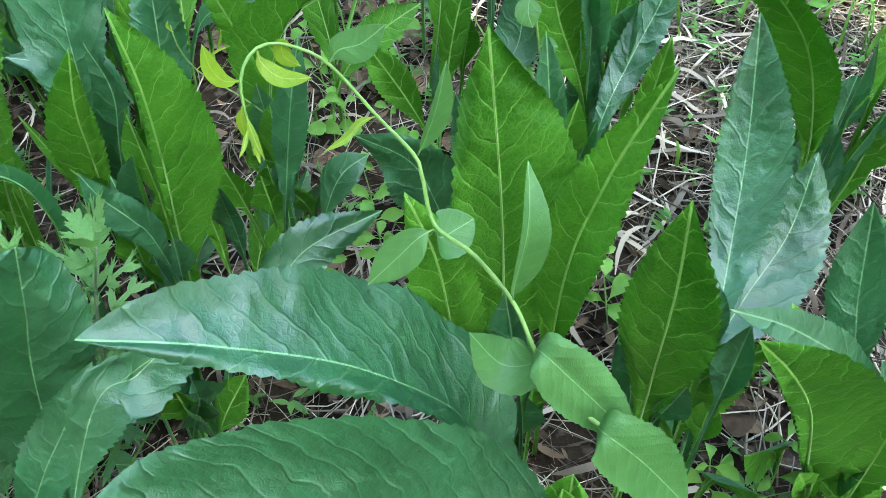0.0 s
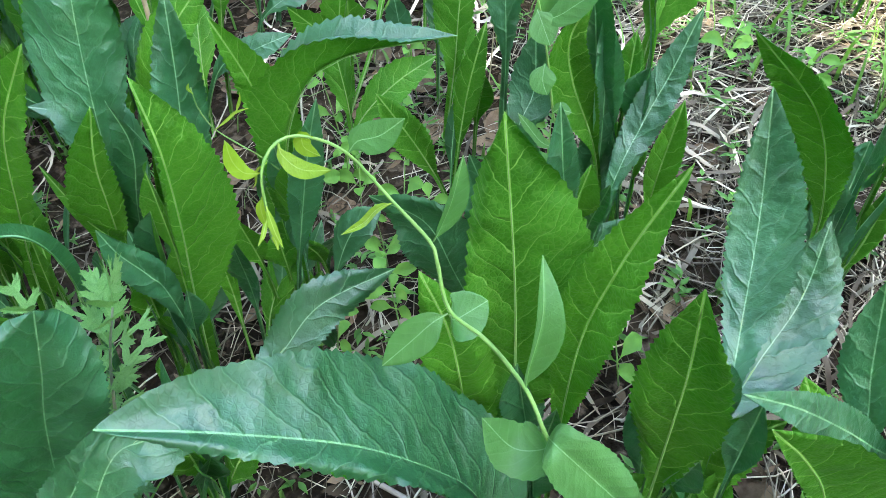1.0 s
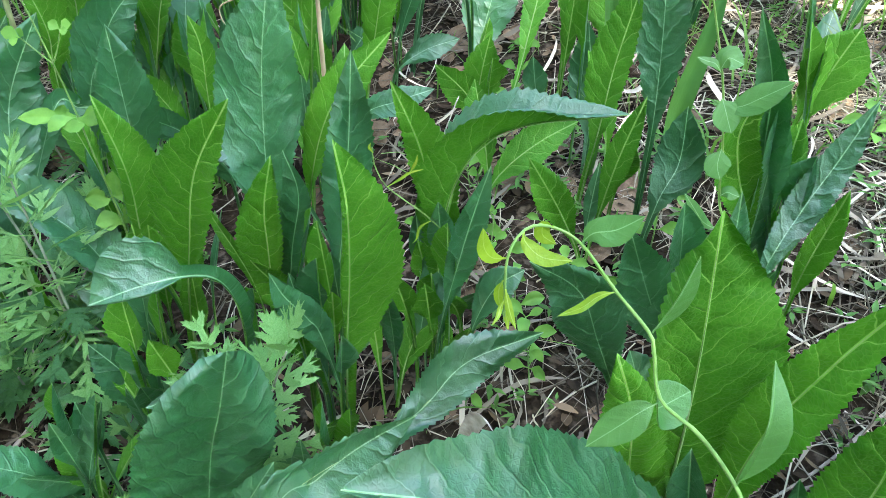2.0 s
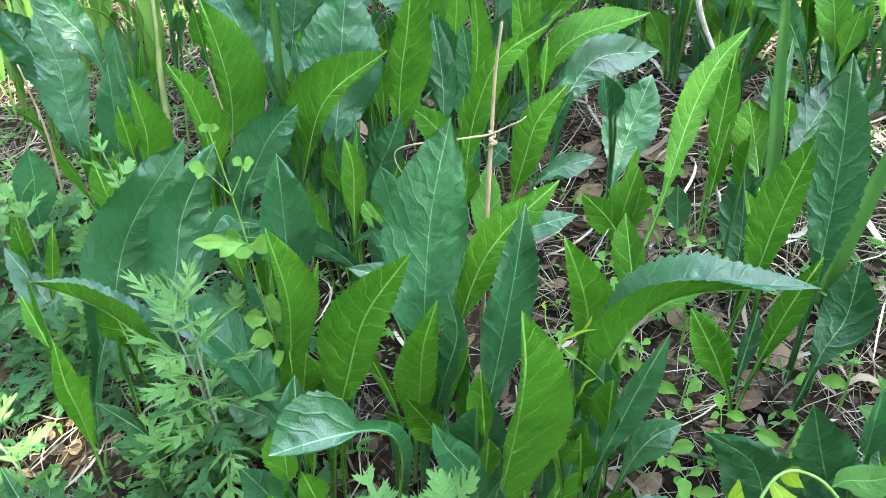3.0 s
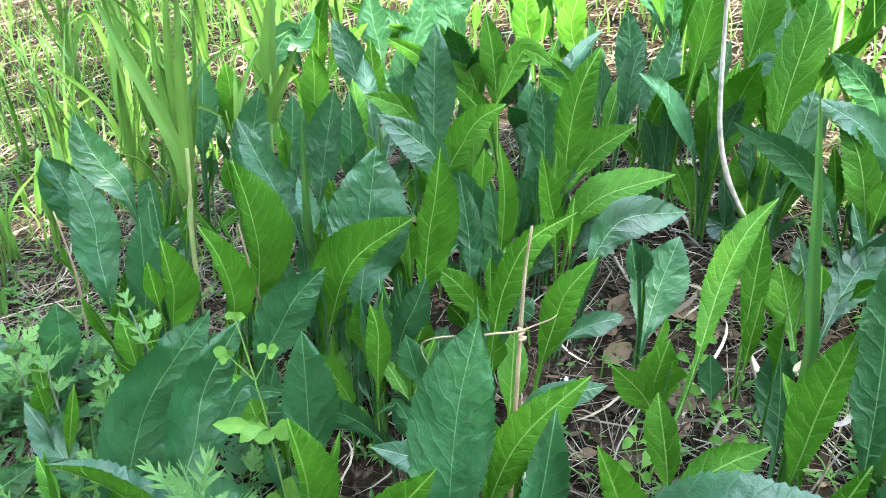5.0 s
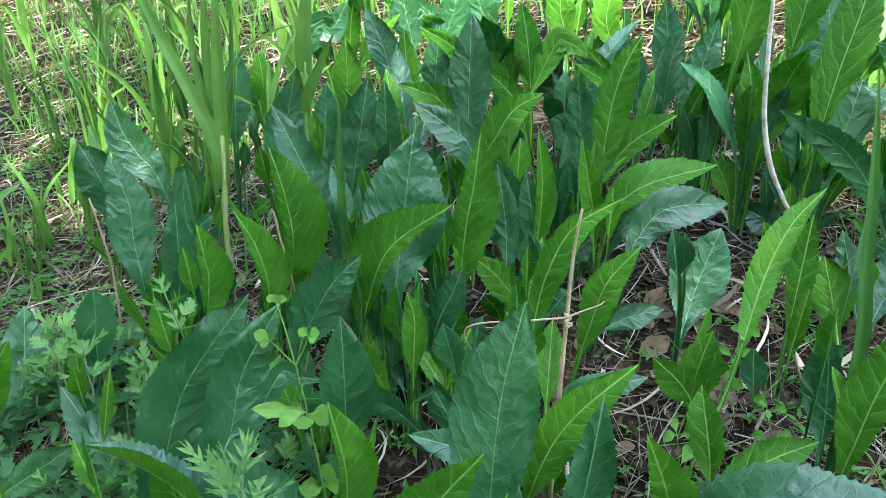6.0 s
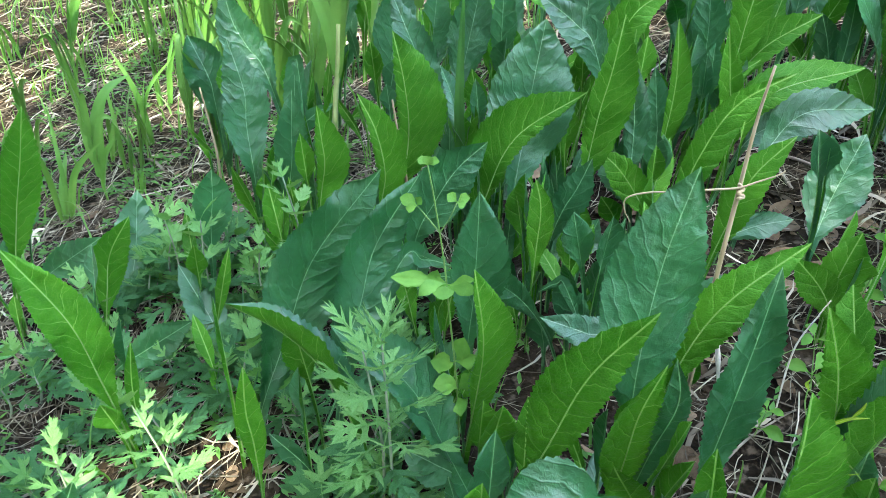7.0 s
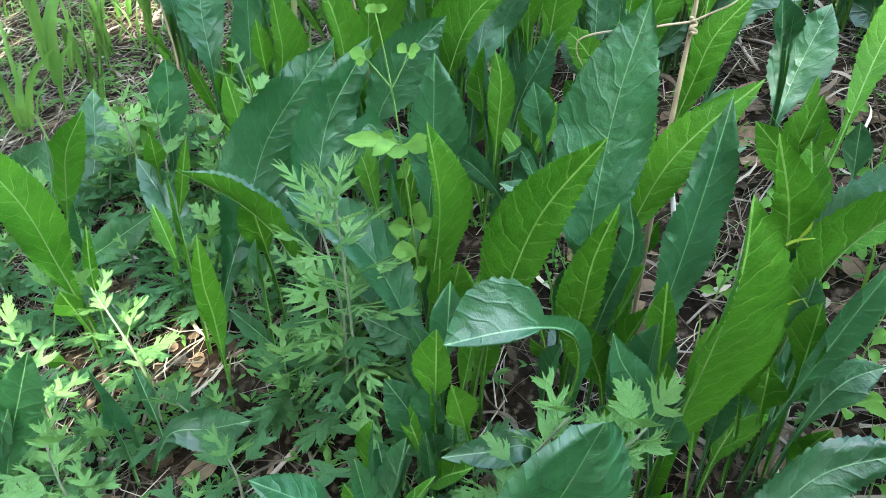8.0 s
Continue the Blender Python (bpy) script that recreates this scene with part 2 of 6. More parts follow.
def tube(points, radii, count, sides=6):
    """A tapered round stem as vertices and faces."""
    line, _ = spline(points, count)
    rs = np.interp(np.linspace(0, 1, count), np.linspace(0, 1, len(radii)), radii)
    tan = np.gradient(line, axis=0)
    tan /= np.linalg.norm(tan, axis=1)[:, None] + 1e-9
    side = np.cross(tan[0], (0.3, 0.5, 0.81))
    verts, faces = [], []
    for i in range(count):
        side = side - tan[i] * (side @ tan[i])
        side /= np.linalg.norm(side) + 1e-9
        up = np.cross(tan[i], side)
        for k in range(sides):
            a = 2 * math.pi * k / sides
            verts.append(line[i] + (side * math.cos(a) + up * math.sin(a)) * rs[i])
    for i in range(count - 1):
        for k in range(sides):
            a, b = i * sides + k, i * sides + (k + 1) % sides
            faces.append((a, b, b + sides, a + sides))
    faces.append(tuple(range(sides))[::-1])
    faces.append(tuple(range((count - 1) * sides, count * sides)))
    return verts, faces


def mesh_from(name, verts, faces):
    me = bpy.data.meshes.new(name)
    me.from_pydata([tuple(v) for v in verts], [], faces)
    me.update()
    return me


def stem(name, points, radii, material, parent, count=24, sides=6, label=""):
    return part_mesh(name, mesh_from(name, *tube(points, radii, count, sides)), material, parent, label)


# ---- ground ----
def build_ground():
    xs = np.concatenate([-np.geomspace(300, 4.2, 16), np.arange(-4, 2.51, 0.05), np.geomspace(2.7, 300, 16)])
    ys = np.concatenate([-np.geomspace(300, 1.2, 14), np.arange(-1, 4.01, 0.05), np.geomspace(4.2, 300, 16)])
    verts = [(x, y, ground_z(x, y)) for y in ys for x in xs]
    w = len(xs)
    faces = [(j * w + i, j * w + i + 1, j * w + w + i + 1, j * w + w + i) for j in range(len(ys) - 1) for i in range(w - 1)]
    ob = part_mesh("ground", mesh_from("ground", verts, faces), MAT_SOIL, None)
    tagged(ob, "brown soil bank covered with dead leaves and straw", "ground", kind="structure")


build_ground()

# ---- asters: tufts of large basal leaves ----
def thing(name, x, y, label, category, group="", z=None):
    ob = new(name)
    ob.empty_display_size = 0.05
    ob.location = (x, y, ground_z(x, y) if z is None else z)
    return tagged(ob, label, category, group)


def aster(x, y):
    return thing("aster_plant", x, y, "tuft of tall upright toothed green aster leaves in leaf litter", "plant", "aster tufts")


def blade_width(u, tipr, form):
    """Half width along a blade, 0 to 1: aster leaves run down slowly into the stalk and end in a pointed arch."""
    if form == "aster":
        u = min(max(u, 0.0), 1.0)
        if u < 0.58:
            return (u / 0.58) ** 1.8 * (2.8 - 1.8 * u / 0.58)
        return 1 - ((u - 0.58) / 0.42) ** (1.9 + 1.4 * tipr)
    a, b = {"broad": (0.6, 1.0), "ovate": (0.75, 1.0), "strap": (0.25, 0.7)}[form]
    b -= 0.4 * tipr
    top = a / (a + b)
    return (max(u, 0.0) ** a * max(1 - u, 0.0) ** b) / (top ** a * (1 - top) ** b)


def leaf(plant, points, width, up, face, pet, cup=0.17, tipr=0.0, asym=0.0, twist=0.0, form="aster", mats=None, teeth=1.0, rooted=True, rib=1.0, name="leaf", label="", wave=1.0, at=0.0, start=0.0, rand=random.Random(5)):
    """One leaf along its midrib, root first. up: 1 where the upper face shows to the front, -1 the underside; face: turn of the
    blade about its midrib in degrees; pet: where the blade begins; cup: how far the sides fold forwards."""
    near = points[-1][1] < 0.95
    line, length = spline(points, 6)
    count = int(min(240, max(14, length / ((0.0022 if width > 0.03 else 0.0032) if near else 0.0045))))
    line, length = spline(points, count)
    if rooted:
        drop = ground_z(line[0][0], line[0][1]) - 0.004 - line[0][2]
        for i in range(count):
            line[i][2] += drop * (1 - i / (count - 1)) ** 3
    tan = np.gradient(line, axis=0)
    tan /= np.linalg.norm(tan, axis=1)[:, None] + 1e-9
    start = start or (pet * 0.72 if rooted else pet)
    mid = min(count - 2, int(count * (at or 0.5 + 0.5 * start)))
    ref = np.array((0, -0.8, 0.6))
    nor = np.zeros((count, 3))
    v = ref - tan[mid] * (ref @ tan[mid])
    v /= np.linalg.norm(v)
    b = np.cross(tan[mid], v)
    v = v * math.cos(radians(face)) + b * math.sin(radians(face))
    nor[mid] = v
    for order in (range(mid + 1, count), range(mid - 1, -1, -1)):
        w = v.copy()
        for i in order:
            w = w - tan[i] * (w @ tan[i])
            w /= np.linalg.norm(w)
            nor[i] = w
    if twist:
        for i in range(count):
            a = radians(twist) * (i / (count - 1) - 0.55)
            nor[i] = nor[i] * math.cos(a) + np.cross(tan[i], nor[i]) * math.sin(a)
    cols = (-1, -0.88, -0.72, -0.54, -0.36, -0.16, 0, 0.16, 0.36, 0.54, 0.72, 0.88, 1) if near else (-1, -0.7, -0.3, 0, 0.3, 0.7, 1)
    if width < 0.02:
        cols = (-1, -0.5, 0, 0.5, 1)
    nc, half = len(cols), width / 2
    seed, wave_a = rand.random() * 50, rand.uniform(0.08, 0.16) * width * wave
    tooth = rand.uniform(0.0075, 0.0105) * min(1.0, max(0.45, width / 0.06)) * (1.0 if near else 1.4)
    deep = rand.uniform(0.0030, 0.0044) * min(1.0, max(0.4, width / 0.06)) * teeth * (1.0 if near else 1.4)
    front, back, uv = [], [], []
    for i in range(count):
        s = i / (count - 1)
        u = (s - start) / (1 - start)
        wing = 0.095 * width * (0.85 + 0.5 * s)
        f = max(blade_width(u, tipr, form) * half if u > 0 else 0, (wing if rooted else 0.0006) * min(1, (1 - s) * 14))
        n = nor[i]
        side = np.cross(tan[i], n)
        along = s * length
        open_out = min(1, f / 0.02)
        for c in cols:
            edge = f * (1 + asym * c)
            x = c * edge
            if abs(c) == 1 and u > 0.15 and teeth:
                ph = (along / tooth + seed + (0.4 if c > 0 else 0) + 0.25 * noise.noise((along * 40, c, seed))) % 1.0
                x += c * deep * (ph - 0.35) * open_out * min(1, (1 - s) * 8)
            fold = cup + (0.75 * max(0.0, 1 - max(u, 0) * 3.0) if rooted else 0)
            bend = fold * abs(x) + (0.10 * cup * (x / half) ** 2 * half)
            ripple = wave_a * c * c * noise.noise((along * 15 + seed, c * 1.5, seed)) * open_out * 1.6
            swell = 0.10 * width * noise.noise((along * 7 + seed, c * 0.8 + 9, seed)) * abs(c) * open_out * wave
            crumple = (0.026 * width * noise.noise((along * 42, x * 42 + 5, seed)) + 0.014 * width * noise.noise((along * 95, x * 95, seed))) * open_out * min(1, abs(c) * 4) * wave
            place = line[i] + side * x * (1 - 0.25 * fold * fold) + n * (bend + ripple + swell + crumple)
            thick = 0.0 if abs(c) == 1 else 0.00025
            front.append(place + n * thick)
            back.append(place - n * thick)
            uv.append((0.5 + x, along))
    verts = front + back
    total = count * nc
    faces, kinds = [], []
    for i in range(count - 1):
        for k in range(nc - 1):
            a = i * nc + k
            q = (a, a + nc, a + nc + 1, a + 1)
            faces.append(q)
            kinds.append(0 if up > 0 else 1)
            faces.append((total + q[0], total + q[3], total + q[2], total + q[1]))
            kinds.append(1 if up > 0 else 0)
    me = mesh_from(name, verts, faces)
    me.polygons.foreach_set("material_index", kinds)
    layer = me.uv_layers.new(name="leaf")
    where = np.array(uv + uv, dtype=np.float32)
    index = np.zeros(len(me.loops), dtype=np.int32)
    me.loops.foreach_get("vertex_index", index)
    layer.data.foreach_set("uv", where[index].ravel())
    ob = part_mesh(name, me, mats or (MAT_UPPER, MAT_UNDER), plant, label)
    if rib:
        low = 0.0016 * min(1.5, width / 0.08) * rib
        ribs = [tuple(line[i] - nor[i] * (low * 1.25 * (1 - i / count) + 0.0004) * up) for i in range(0, count - 1, max(1, count // 12))] + [tuple(line[-1])]
        stem("midrib", ribs, (low * 1.3, low * 1.15, low * 0.85, low * 0.5, low * 0.25, 0.0002), MAT_RIB, ob, 20, 5)
    return ob


plant = aster(-0.393, 0.306)
leaf(plant, [(-0.393, 0.306, -0.030), (-0.295, 0.392, 0.271), (-0.255, 0.428, 0.299), (-0.217, 0.452, 0.326), (-0.169, 0.470, 0.357)], 0.058, 1, 15, 0.59, asym=0.2)
leaf(plant, [(-0.425, 0.345, -0.020), (-0.412, 0.360, 0.080), (-0.370, 0.395, 0.177), (-0.338, 0.415, 0.232), (-0.299, 0.440, 0.301)], 0.056, 1, 8, 0.35)
plant = aster(0.092, 0.310)
leaf(plant, [(0.092, 0.310, 0.043), (0.073, 0.304, 0.158), (0.030, 0.291, 0.273), (-0.047, 0.269, 0.361), (-0.118, 0.252, 0.401), (-0.197, 0.240, 0.410)], 0.121, 1, 2, 0.38, cup=0.28, tipr=0.4, asym=0.45, at=0.72, start=0.34, form="broad")
plant = aster(0.377, 0.408)
leaf(plant, [(0.399, 0.410, 0.110), (0.362, 0.395, 0.170), (0.339, 0.385, 0.215), (0.298, 0.365, 0.338), (0.254, 0.345, 0.415), (0.214, 0.335, 0.463)], 0.070, -1, -14, 0.30, cup=0.2, asym=0.62, tipr=0.4)
leaf(plant, [(0.430, 0.442, 0.120), (0.400, 0.430, 0.275), (0.346, 0.410, 0.345), (0.266, 0.385, 0.418), (0.207, 0.370, 0.454)], 0.036, 1, 10, 0.45, cup=0.1)
leaf(plant, [(0.397, 0.443, 0.121), (0.383, 0.461, 0.286), (0.370, 0.477, 0.359), (0.353, 0.490, 0.452)], 0.052, 1, -31, 0.52)
plant = aster(0.221, 0.427)
leaf(plant, [(0.246, 0.420, 0.093), (0.263, 0.480, 0.274), (0.283, 0.553, 0.351), (0.291, 0.605, 0.433), (0.282, 0.640, 0.541)], 0.066, 1, -21, 0.47, asym=0.22)
leaf(plant, [(0.205, 0.402, 0.082), (0.253, 0.467, 0.255), (0.311, 0.545, 0.281), (0.360, 0.599, 0.324), (0.375, 0.630, 0.402)], 0.087, 1, -15, 0.47)
leaf(plant, [(0.194, 0.428, 0.087), (0.191, 0.420, 0.230), (0.185, 0.408, 0.351), (0.179, 0.397, 0.444), (0.169, 0.390, 0.532)], 0.073, -1, -27, 0.44, cup=0.15)
leaf(plant, [(0.241, 0.461, 0.102), (0.240, 0.459, 0.127), (0.231, 0.439, 0.258), (0.249, 0.428, 0.318), (0.281, 0.420, 0.360)], 0.067, -1, -36, 0.26)
plant = aster(0.082, 0.453)
leaf(plant, [(0.092, 0.393, 0.063), (0.064, 0.377, 0.241), (0.036, 0.362, 0.318), (0.013, 0.350, 0.371), (-0.045, 0.322, 0.447), (-0.114, 0.290, 0.503), (-0.177, 0.272, 0.528)], 0.086, 1, 55, 0.43, cup=0.28, tipr=0.5, at=0.72, start=0.34, form="broad", asym=0.47)
leaf(plant, [(0.114, 0.479, 0.088), (0.106, 0.438, 0.396), (0.119, 0.415, 0.523), (0.145, 0.400, 0.619)], 0.051, -1, -32, 0.40, cup=0.35)
leaf(plant, [(0.073, 0.476, 0.081), (0.065, 0.473, 0.324), (0.057, 0.472, 0.455), (0.040, 0.470, 0.609)], 0.102, -1, -5, 0.40, cup=0.12, asym=0.26)
leaf(plant, [(0.047, 0.464, 0.074), (0.044, 0.461, 0.137), (0.022, 0.445, 0.327), (0.007, 0.435, 0.435), (-0.015, 0.430, 0.504)], 0.059, -1, 3, 0.38)
plant = aster(-1.143, 0.453)
leaf(plant, [(-1.143, 0.453, -0.103), (-1.135, 0.456, -0.052), (-1.093, 0.473, 0.066), (-1.058, 0.487, 0.150), (-1.026, 0.500, 0.227)], 0.067, 1, 51, 0.29)
plant = aster(-0.551, 0.487)
leaf(plant, [(-0.425, 0.456, -0.002), (-0.383, 0.463, 0.237), (-0.357, 0.466, 0.335), (-0.338, 0.468, 0.412)], 0.133, 1, 34, 0.15, cup=0.3, tipr=1.45, asym=-0.16)
leaf(plant, [(-0.599, 0.520, -0.007), (-0.606, 0.512, 0.055), (-0.629, 0.486, 0.139), (-0.682, 0.450, 0.204)], 0.057, 1, 65, 0.32)
plant = aster(-0.258, 0.506)
leaf(plant, [(-0.258, 0.506, 0.040), (-0.214, 0.551, 0.197), (-0.176, 0.590, 0.236), (-0.137, 0.621, 0.275), (-0.057, 0.653, 0.303)], 0.059, 1, 8, 0.48)
plant = aster(-0.962, 0.561)
leaf(plant, [(-0.962, 0.561, -0.050), (-0.923, 0.576, 0.041), (-0.870, 0.598, 0.053), (-0.813, 0.620, 0.070)], 0.059, 1, 0, 0.43)
plant = aster(-0.517, 0.622)
leaf(plant, [(-0.517, 0.622, 0.031), (-0.520, 0.622, 0.048), (-0.552, 0.627, 0.124), (-0.577, 0.626, 0.174), (-0.606, 0.620, 0.224)], 0.062, 1, 25, 0.30)
plant = aster(-0.316, 0.662)
leaf(plant, [(-0.411, 0.639, 0.051), (-0.397, 0.616, 0.233), (-0.384, 0.596, 0.313), (-0.380, 0.578, 0.372), (-0.386, 0.563, 0.408), (-0.403, 0.548, 0.423), (-0.437, 0.522, 0.428), (-0.484, 0.500, 0.415)], 0.054, 1, 6, 0.61, cup=0.12, at=0.9, start=0.82, form="ovate", asym=0.65)
leaf(plant, [(-0.297, 0.654, 0.071), (-0.296, 0.652, 0.099), (-0.280, 0.633, 0.276), (-0.268, 0.621, 0.381), (-0.262, 0.609, 0.481), (-0.269, 0.603, 0.556)], 0.063, -1, 44, 0.33, cup=0.2, asym=0.75)
leaf(plant, [(-0.281, 0.650, 0.073), (-0.310, 0.639, 0.258), (-0.324, 0.633, 0.299), (-0.345, 0.625, 0.337), (-0.357, 0.620, 0.374)], 0.040, 1, 6, 0.58)
leaf(plant, [(-0.248, 0.680, 0.085), (-0.261, 0.691, 0.225), (-0.271, 0.695, 0.303), (-0.266, 0.700, 0.362)], 0.025, -1, -2, 0.30)
leaf(plant, [(-0.347, 0.625, 0.057), (-0.414, 0.598, 0.204), (-0.459, 0.580, 0.204), (-0.510, 0.560, 0.194)], 0.036, 1, 12, 0.54)
leaf(plant, [(-0.311, 0.723, 0.086), (-0.313, 0.722, 0.211), (-0.315, 0.722, 0.264), (-0.319, 0.720, 0.330)], 0.045, 1, 1, 0.53)
plant = aster(0.432, 0.701)
leaf(plant, [(0.418, 0.703, 0.189), (0.407, 0.694, 0.290), (0.382, 0.671, 0.400), (0.333, 0.648, 0.509), (0.248, 0.630, 0.597)], 0.056, -1, -57, 0.38)
leaf(plant, [(0.446, 0.700, 0.192), (0.452, 0.700, 0.259), (0.463, 0.700, 0.319), (0.467, 0.700, 0.402)], 0.028, -1, -33, 0.40)
plant = aster(0.113, 0.704)
leaf(plant, [(0.147, 0.704, 0.149), (0.181, 0.738, 0.348), (0.211, 0.769, 0.424), (0.235, 0.787, 0.476), (0.258, 0.800, 0.545)], 0.042, 1, -9, 0.51)
leaf(plant, [(0.134, 0.671, 0.139), (0.117, 0.650, 0.388), (0.108, 0.638, 0.457), (0.098, 0.630, 0.526)], 0.038, 1, 14, 0.66, cup=0.3, asym=-0.16)
leaf(plant, [(0.055, 0.704, 0.135), (0.009, 0.686, 0.264), (-0.024, 0.674, 0.350), (-0.082, 0.660, 0.396)], 0.082, 1, -6, 0.20)
leaf(plant, [(0.117, 0.737, 0.153), (0.077, 0.720, 0.272), (0.048, 0.709, 0.348), (0.020, 0.700, 0.423)], 0.071, 1, -12, 0.20, asym=0.04)
plant = aster(-1.177, 0.721)
leaf(plant, [(-1.186, 0.723, -0.043), (-1.187, 0.718, 0.022), (-1.189, 0.696, 0.172), (-1.196, 0.675, 0.301), (-1.243, 0.640, 0.430)], 0.077, -1, 68, 0.33, cup=0.3)
leaf(plant, [(-1.168, 0.720, -0.041), (-1.161, 0.722, 0.114), (-1.157, 0.724, 0.172), (-1.146, 0.729, 0.244)], 0.021, -1, 51, 0.49, cup=0.3)
plant = aster(-0.847, 0.749)
leaf(plant, [(-0.835, 0.768, 0.020), (-0.818, 0.812, 0.268), (-0.807, 0.840, 0.341), (-0.794, 0.866, 0.423), (-0.743, 0.900, 0.526)], 0.083, 1, 42, 0.40, asym=-0.10)
leaf(plant, [(-0.899, 0.797, 0.018), (-0.792, 0.920, 0.352), (-0.762, 0.954, 0.360), (-0.727, 0.980, 0.345)], 0.034, 1, 34, 0.68)
leaf(plant, [(-0.755, 0.746, 0.027), (-0.769, 0.750, 0.174), (-0.810, 0.741, 0.288), (-0.859, 0.725, 0.350), (-0.925, 0.700, 0.394)], 0.063, 1, 91, 0.30, cup=0.9, at=0.75)
leaf(plant, [(-0.899, 0.685, -0.010), (-0.897, 0.683, 0.046), (-0.890, 0.674, 0.183), (-0.890, 0.668, 0.249), (-0.883, 0.667, 0.330)], 0.035, -1, 45, 0.39, cup=0.2, asym=0.15)
plant = aster(-0.571, 0.760)
leaf(plant, [(-0.537, 0.729, 0.054), (-0.516, 0.716, 0.223), (-0.486, 0.698, 0.337), (-0.451, 0.681, 0.451), (-0.395, 0.676, 0.548)], 0.071, -1, 13, 0.45, cup=0.3, asym=-0.23)
leaf(plant, [(-0.582, 0.771, 0.058), (-0.644, 0.771, 0.184), (-0.700, 0.767, 0.287), (-0.794, 0.740, 0.370)], 0.083, 1, 62, 0.20, cup=0.45)
leaf(plant, [(-0.593, 0.781, 0.059), (-0.620, 0.771, 0.138), (-0.656, 0.757, 0.169), (-0.698, 0.740, 0.198)], 0.062, 1, 12, 0.42)
plant = aster(-0.194, 0.774)
leaf(plant, [(-0.198, 0.772, 0.115), (-0.189, 0.747, 0.355), (-0.161, 0.738, 0.461), (-0.110, 0.737, 0.510), (0.005, 0.746, 0.532)], 0.072, 1, -65, 0.30, cup=0.9, at=0.72)
leaf(plant, [(-0.191, 0.833, 0.131), (-0.192, 0.829, 0.180), (-0.203, 0.802, 0.338), (-0.221, 0.783, 0.448), (-0.251, 0.768, 0.537)], 0.055, -1, 7, 0.37, asym=0.34)
leaf(plant, [(-0.194, 0.717, 0.102), (-0.185, 0.711, 0.219), (-0.159, 0.697, 0.365), (-0.145, 0.692, 0.434), (-0.131, 0.690, 0.491)], 0.039, 1, 23, 0.50, cup=0.4)
plant = aster(-0.984, 0.774)
leaf(plant, [(-0.984, 0.774, -0.000), (-0.974, 0.795, 0.110), (-0.948, 0.847, 0.232), (-0.917, 0.893, 0.356), (-0.827, 0.950, 0.498)], 0.113, 1, 44, 0.18)
plant = aster(-0.403, 0.787)
leaf(plant, [(-0.411, 0.775, 0.085), (-0.414, 0.784, 0.275), (-0.417, 0.797, 0.401), (-0.411, 0.811, 0.523), (-0.393, 0.823, 0.634)], 0.103, 1, 12, 0.46, asym=-0.10)
leaf(plant, [(-0.408, 0.858, 0.106), (-0.389, 0.855, 0.289), (-0.364, 0.850, 0.404), (-0.332, 0.854, 0.474), (-0.270, 0.870, 0.550)], 0.056, -1, -3, 0.52)
leaf(plant, [(-0.344, 0.745, 0.087), (-0.338, 0.751, 0.182), (-0.321, 0.764, 0.293), (-0.306, 0.780, 0.439), (-0.298, 0.788, 0.559)], 0.061, 1, 29, 0.37)
leaf(plant, [(-0.429, 0.773, 0.081), (-0.409, 0.744, 0.295), (-0.401, 0.734, 0.375), (-0.382, 0.730, 0.452)], 0.057, -1, 26, 0.35, cup=0.45, asym=-0.30)
leaf(plant, [(-0.420, 0.783, 0.085), (-0.386, 0.764, 0.283), (-0.365, 0.757, 0.381), (-0.375, 0.750, 0.448)], 0.042, 1, 21, 0.35, cup=0.3, asym=-0.20)
plant = aster(0.201, 0.811)
leaf(plant, [(0.222, 0.810, 0.186), (0.197, 0.797, 0.351), (0.155, 0.775, 0.479), (0.136, 0.761, 0.570), (0.103, 0.750, 0.649)], 0.041, 1, -25, 0.49, cup=0.5, asym=0.07)
leaf(plant, [(0.199, 0.808, 0.183), (0.170, 0.791, 0.359), (0.128, 0.766, 0.472), (0.118, 0.756, 0.527), (0.136, 0.750, 0.574)], 0.050, -1, -16, 0.54, cup=0.4, asym=-0.10)
leaf(plant, [(0.184, 0.816, 0.182), (0.177, 0.801, 0.336), (0.165, 0.776, 0.455), (0.150, 0.760, 0.560)], 0.037, 1, 15, 0.53, cup=0.4)
plant = aster(-0.660, 0.865)
leaf(plant, [(-0.679, 0.913, 0.079), (-0.673, 0.915, 0.253), (-0.667, 0.917, 0.338), (-0.665, 0.918, 0.417), (-0.664, 0.918, 0.509)], 0.081, 1, 28, 0.49, asym=0.13)
leaf(plant, [(-0.641, 0.817, 0.061), (-0.636, 0.813, 0.137), (-0.615, 0.799, 0.269), (-0.604, 0.788, 0.371), (-0.615, 0.776, 0.482)], 0.054, -1, 57, 0.36, asym=0.53)
plant = aster(-1.413, 0.891)
leaf(plant, [(-1.398, 0.894, -0.031), (-1.477, 1.018, 0.037), (-1.509, 1.096, 0.111), (-1.527, 1.154, 0.235)], 0.111, 1, 41, 0.25)
leaf(plant, [(-1.473, 0.940, -0.031), (-1.450, 0.956, 0.110), (-1.430, 0.967, 0.199), (-1.383, 0.989, 0.281)], 0.068, -1, 50, 0.25, cup=0.2)
leaf(plant, [(-1.370, 0.838, -0.041), (-1.347, 0.848, 0.027), (-1.284, 0.875, 0.081), (-1.197, 0.912, 0.148)], 0.064, 1, 24, 0.29)
plant = aster(-1.095, 0.902)
leaf(plant, [(-1.095, 0.902, 0.015), (-1.143, 0.933, 0.058), (-1.206, 0.963, 0.122), (-1.270, 0.974, 0.213)], 0.065, 1, 39, 0.25)
plant = aster(-1.702, 0.926)
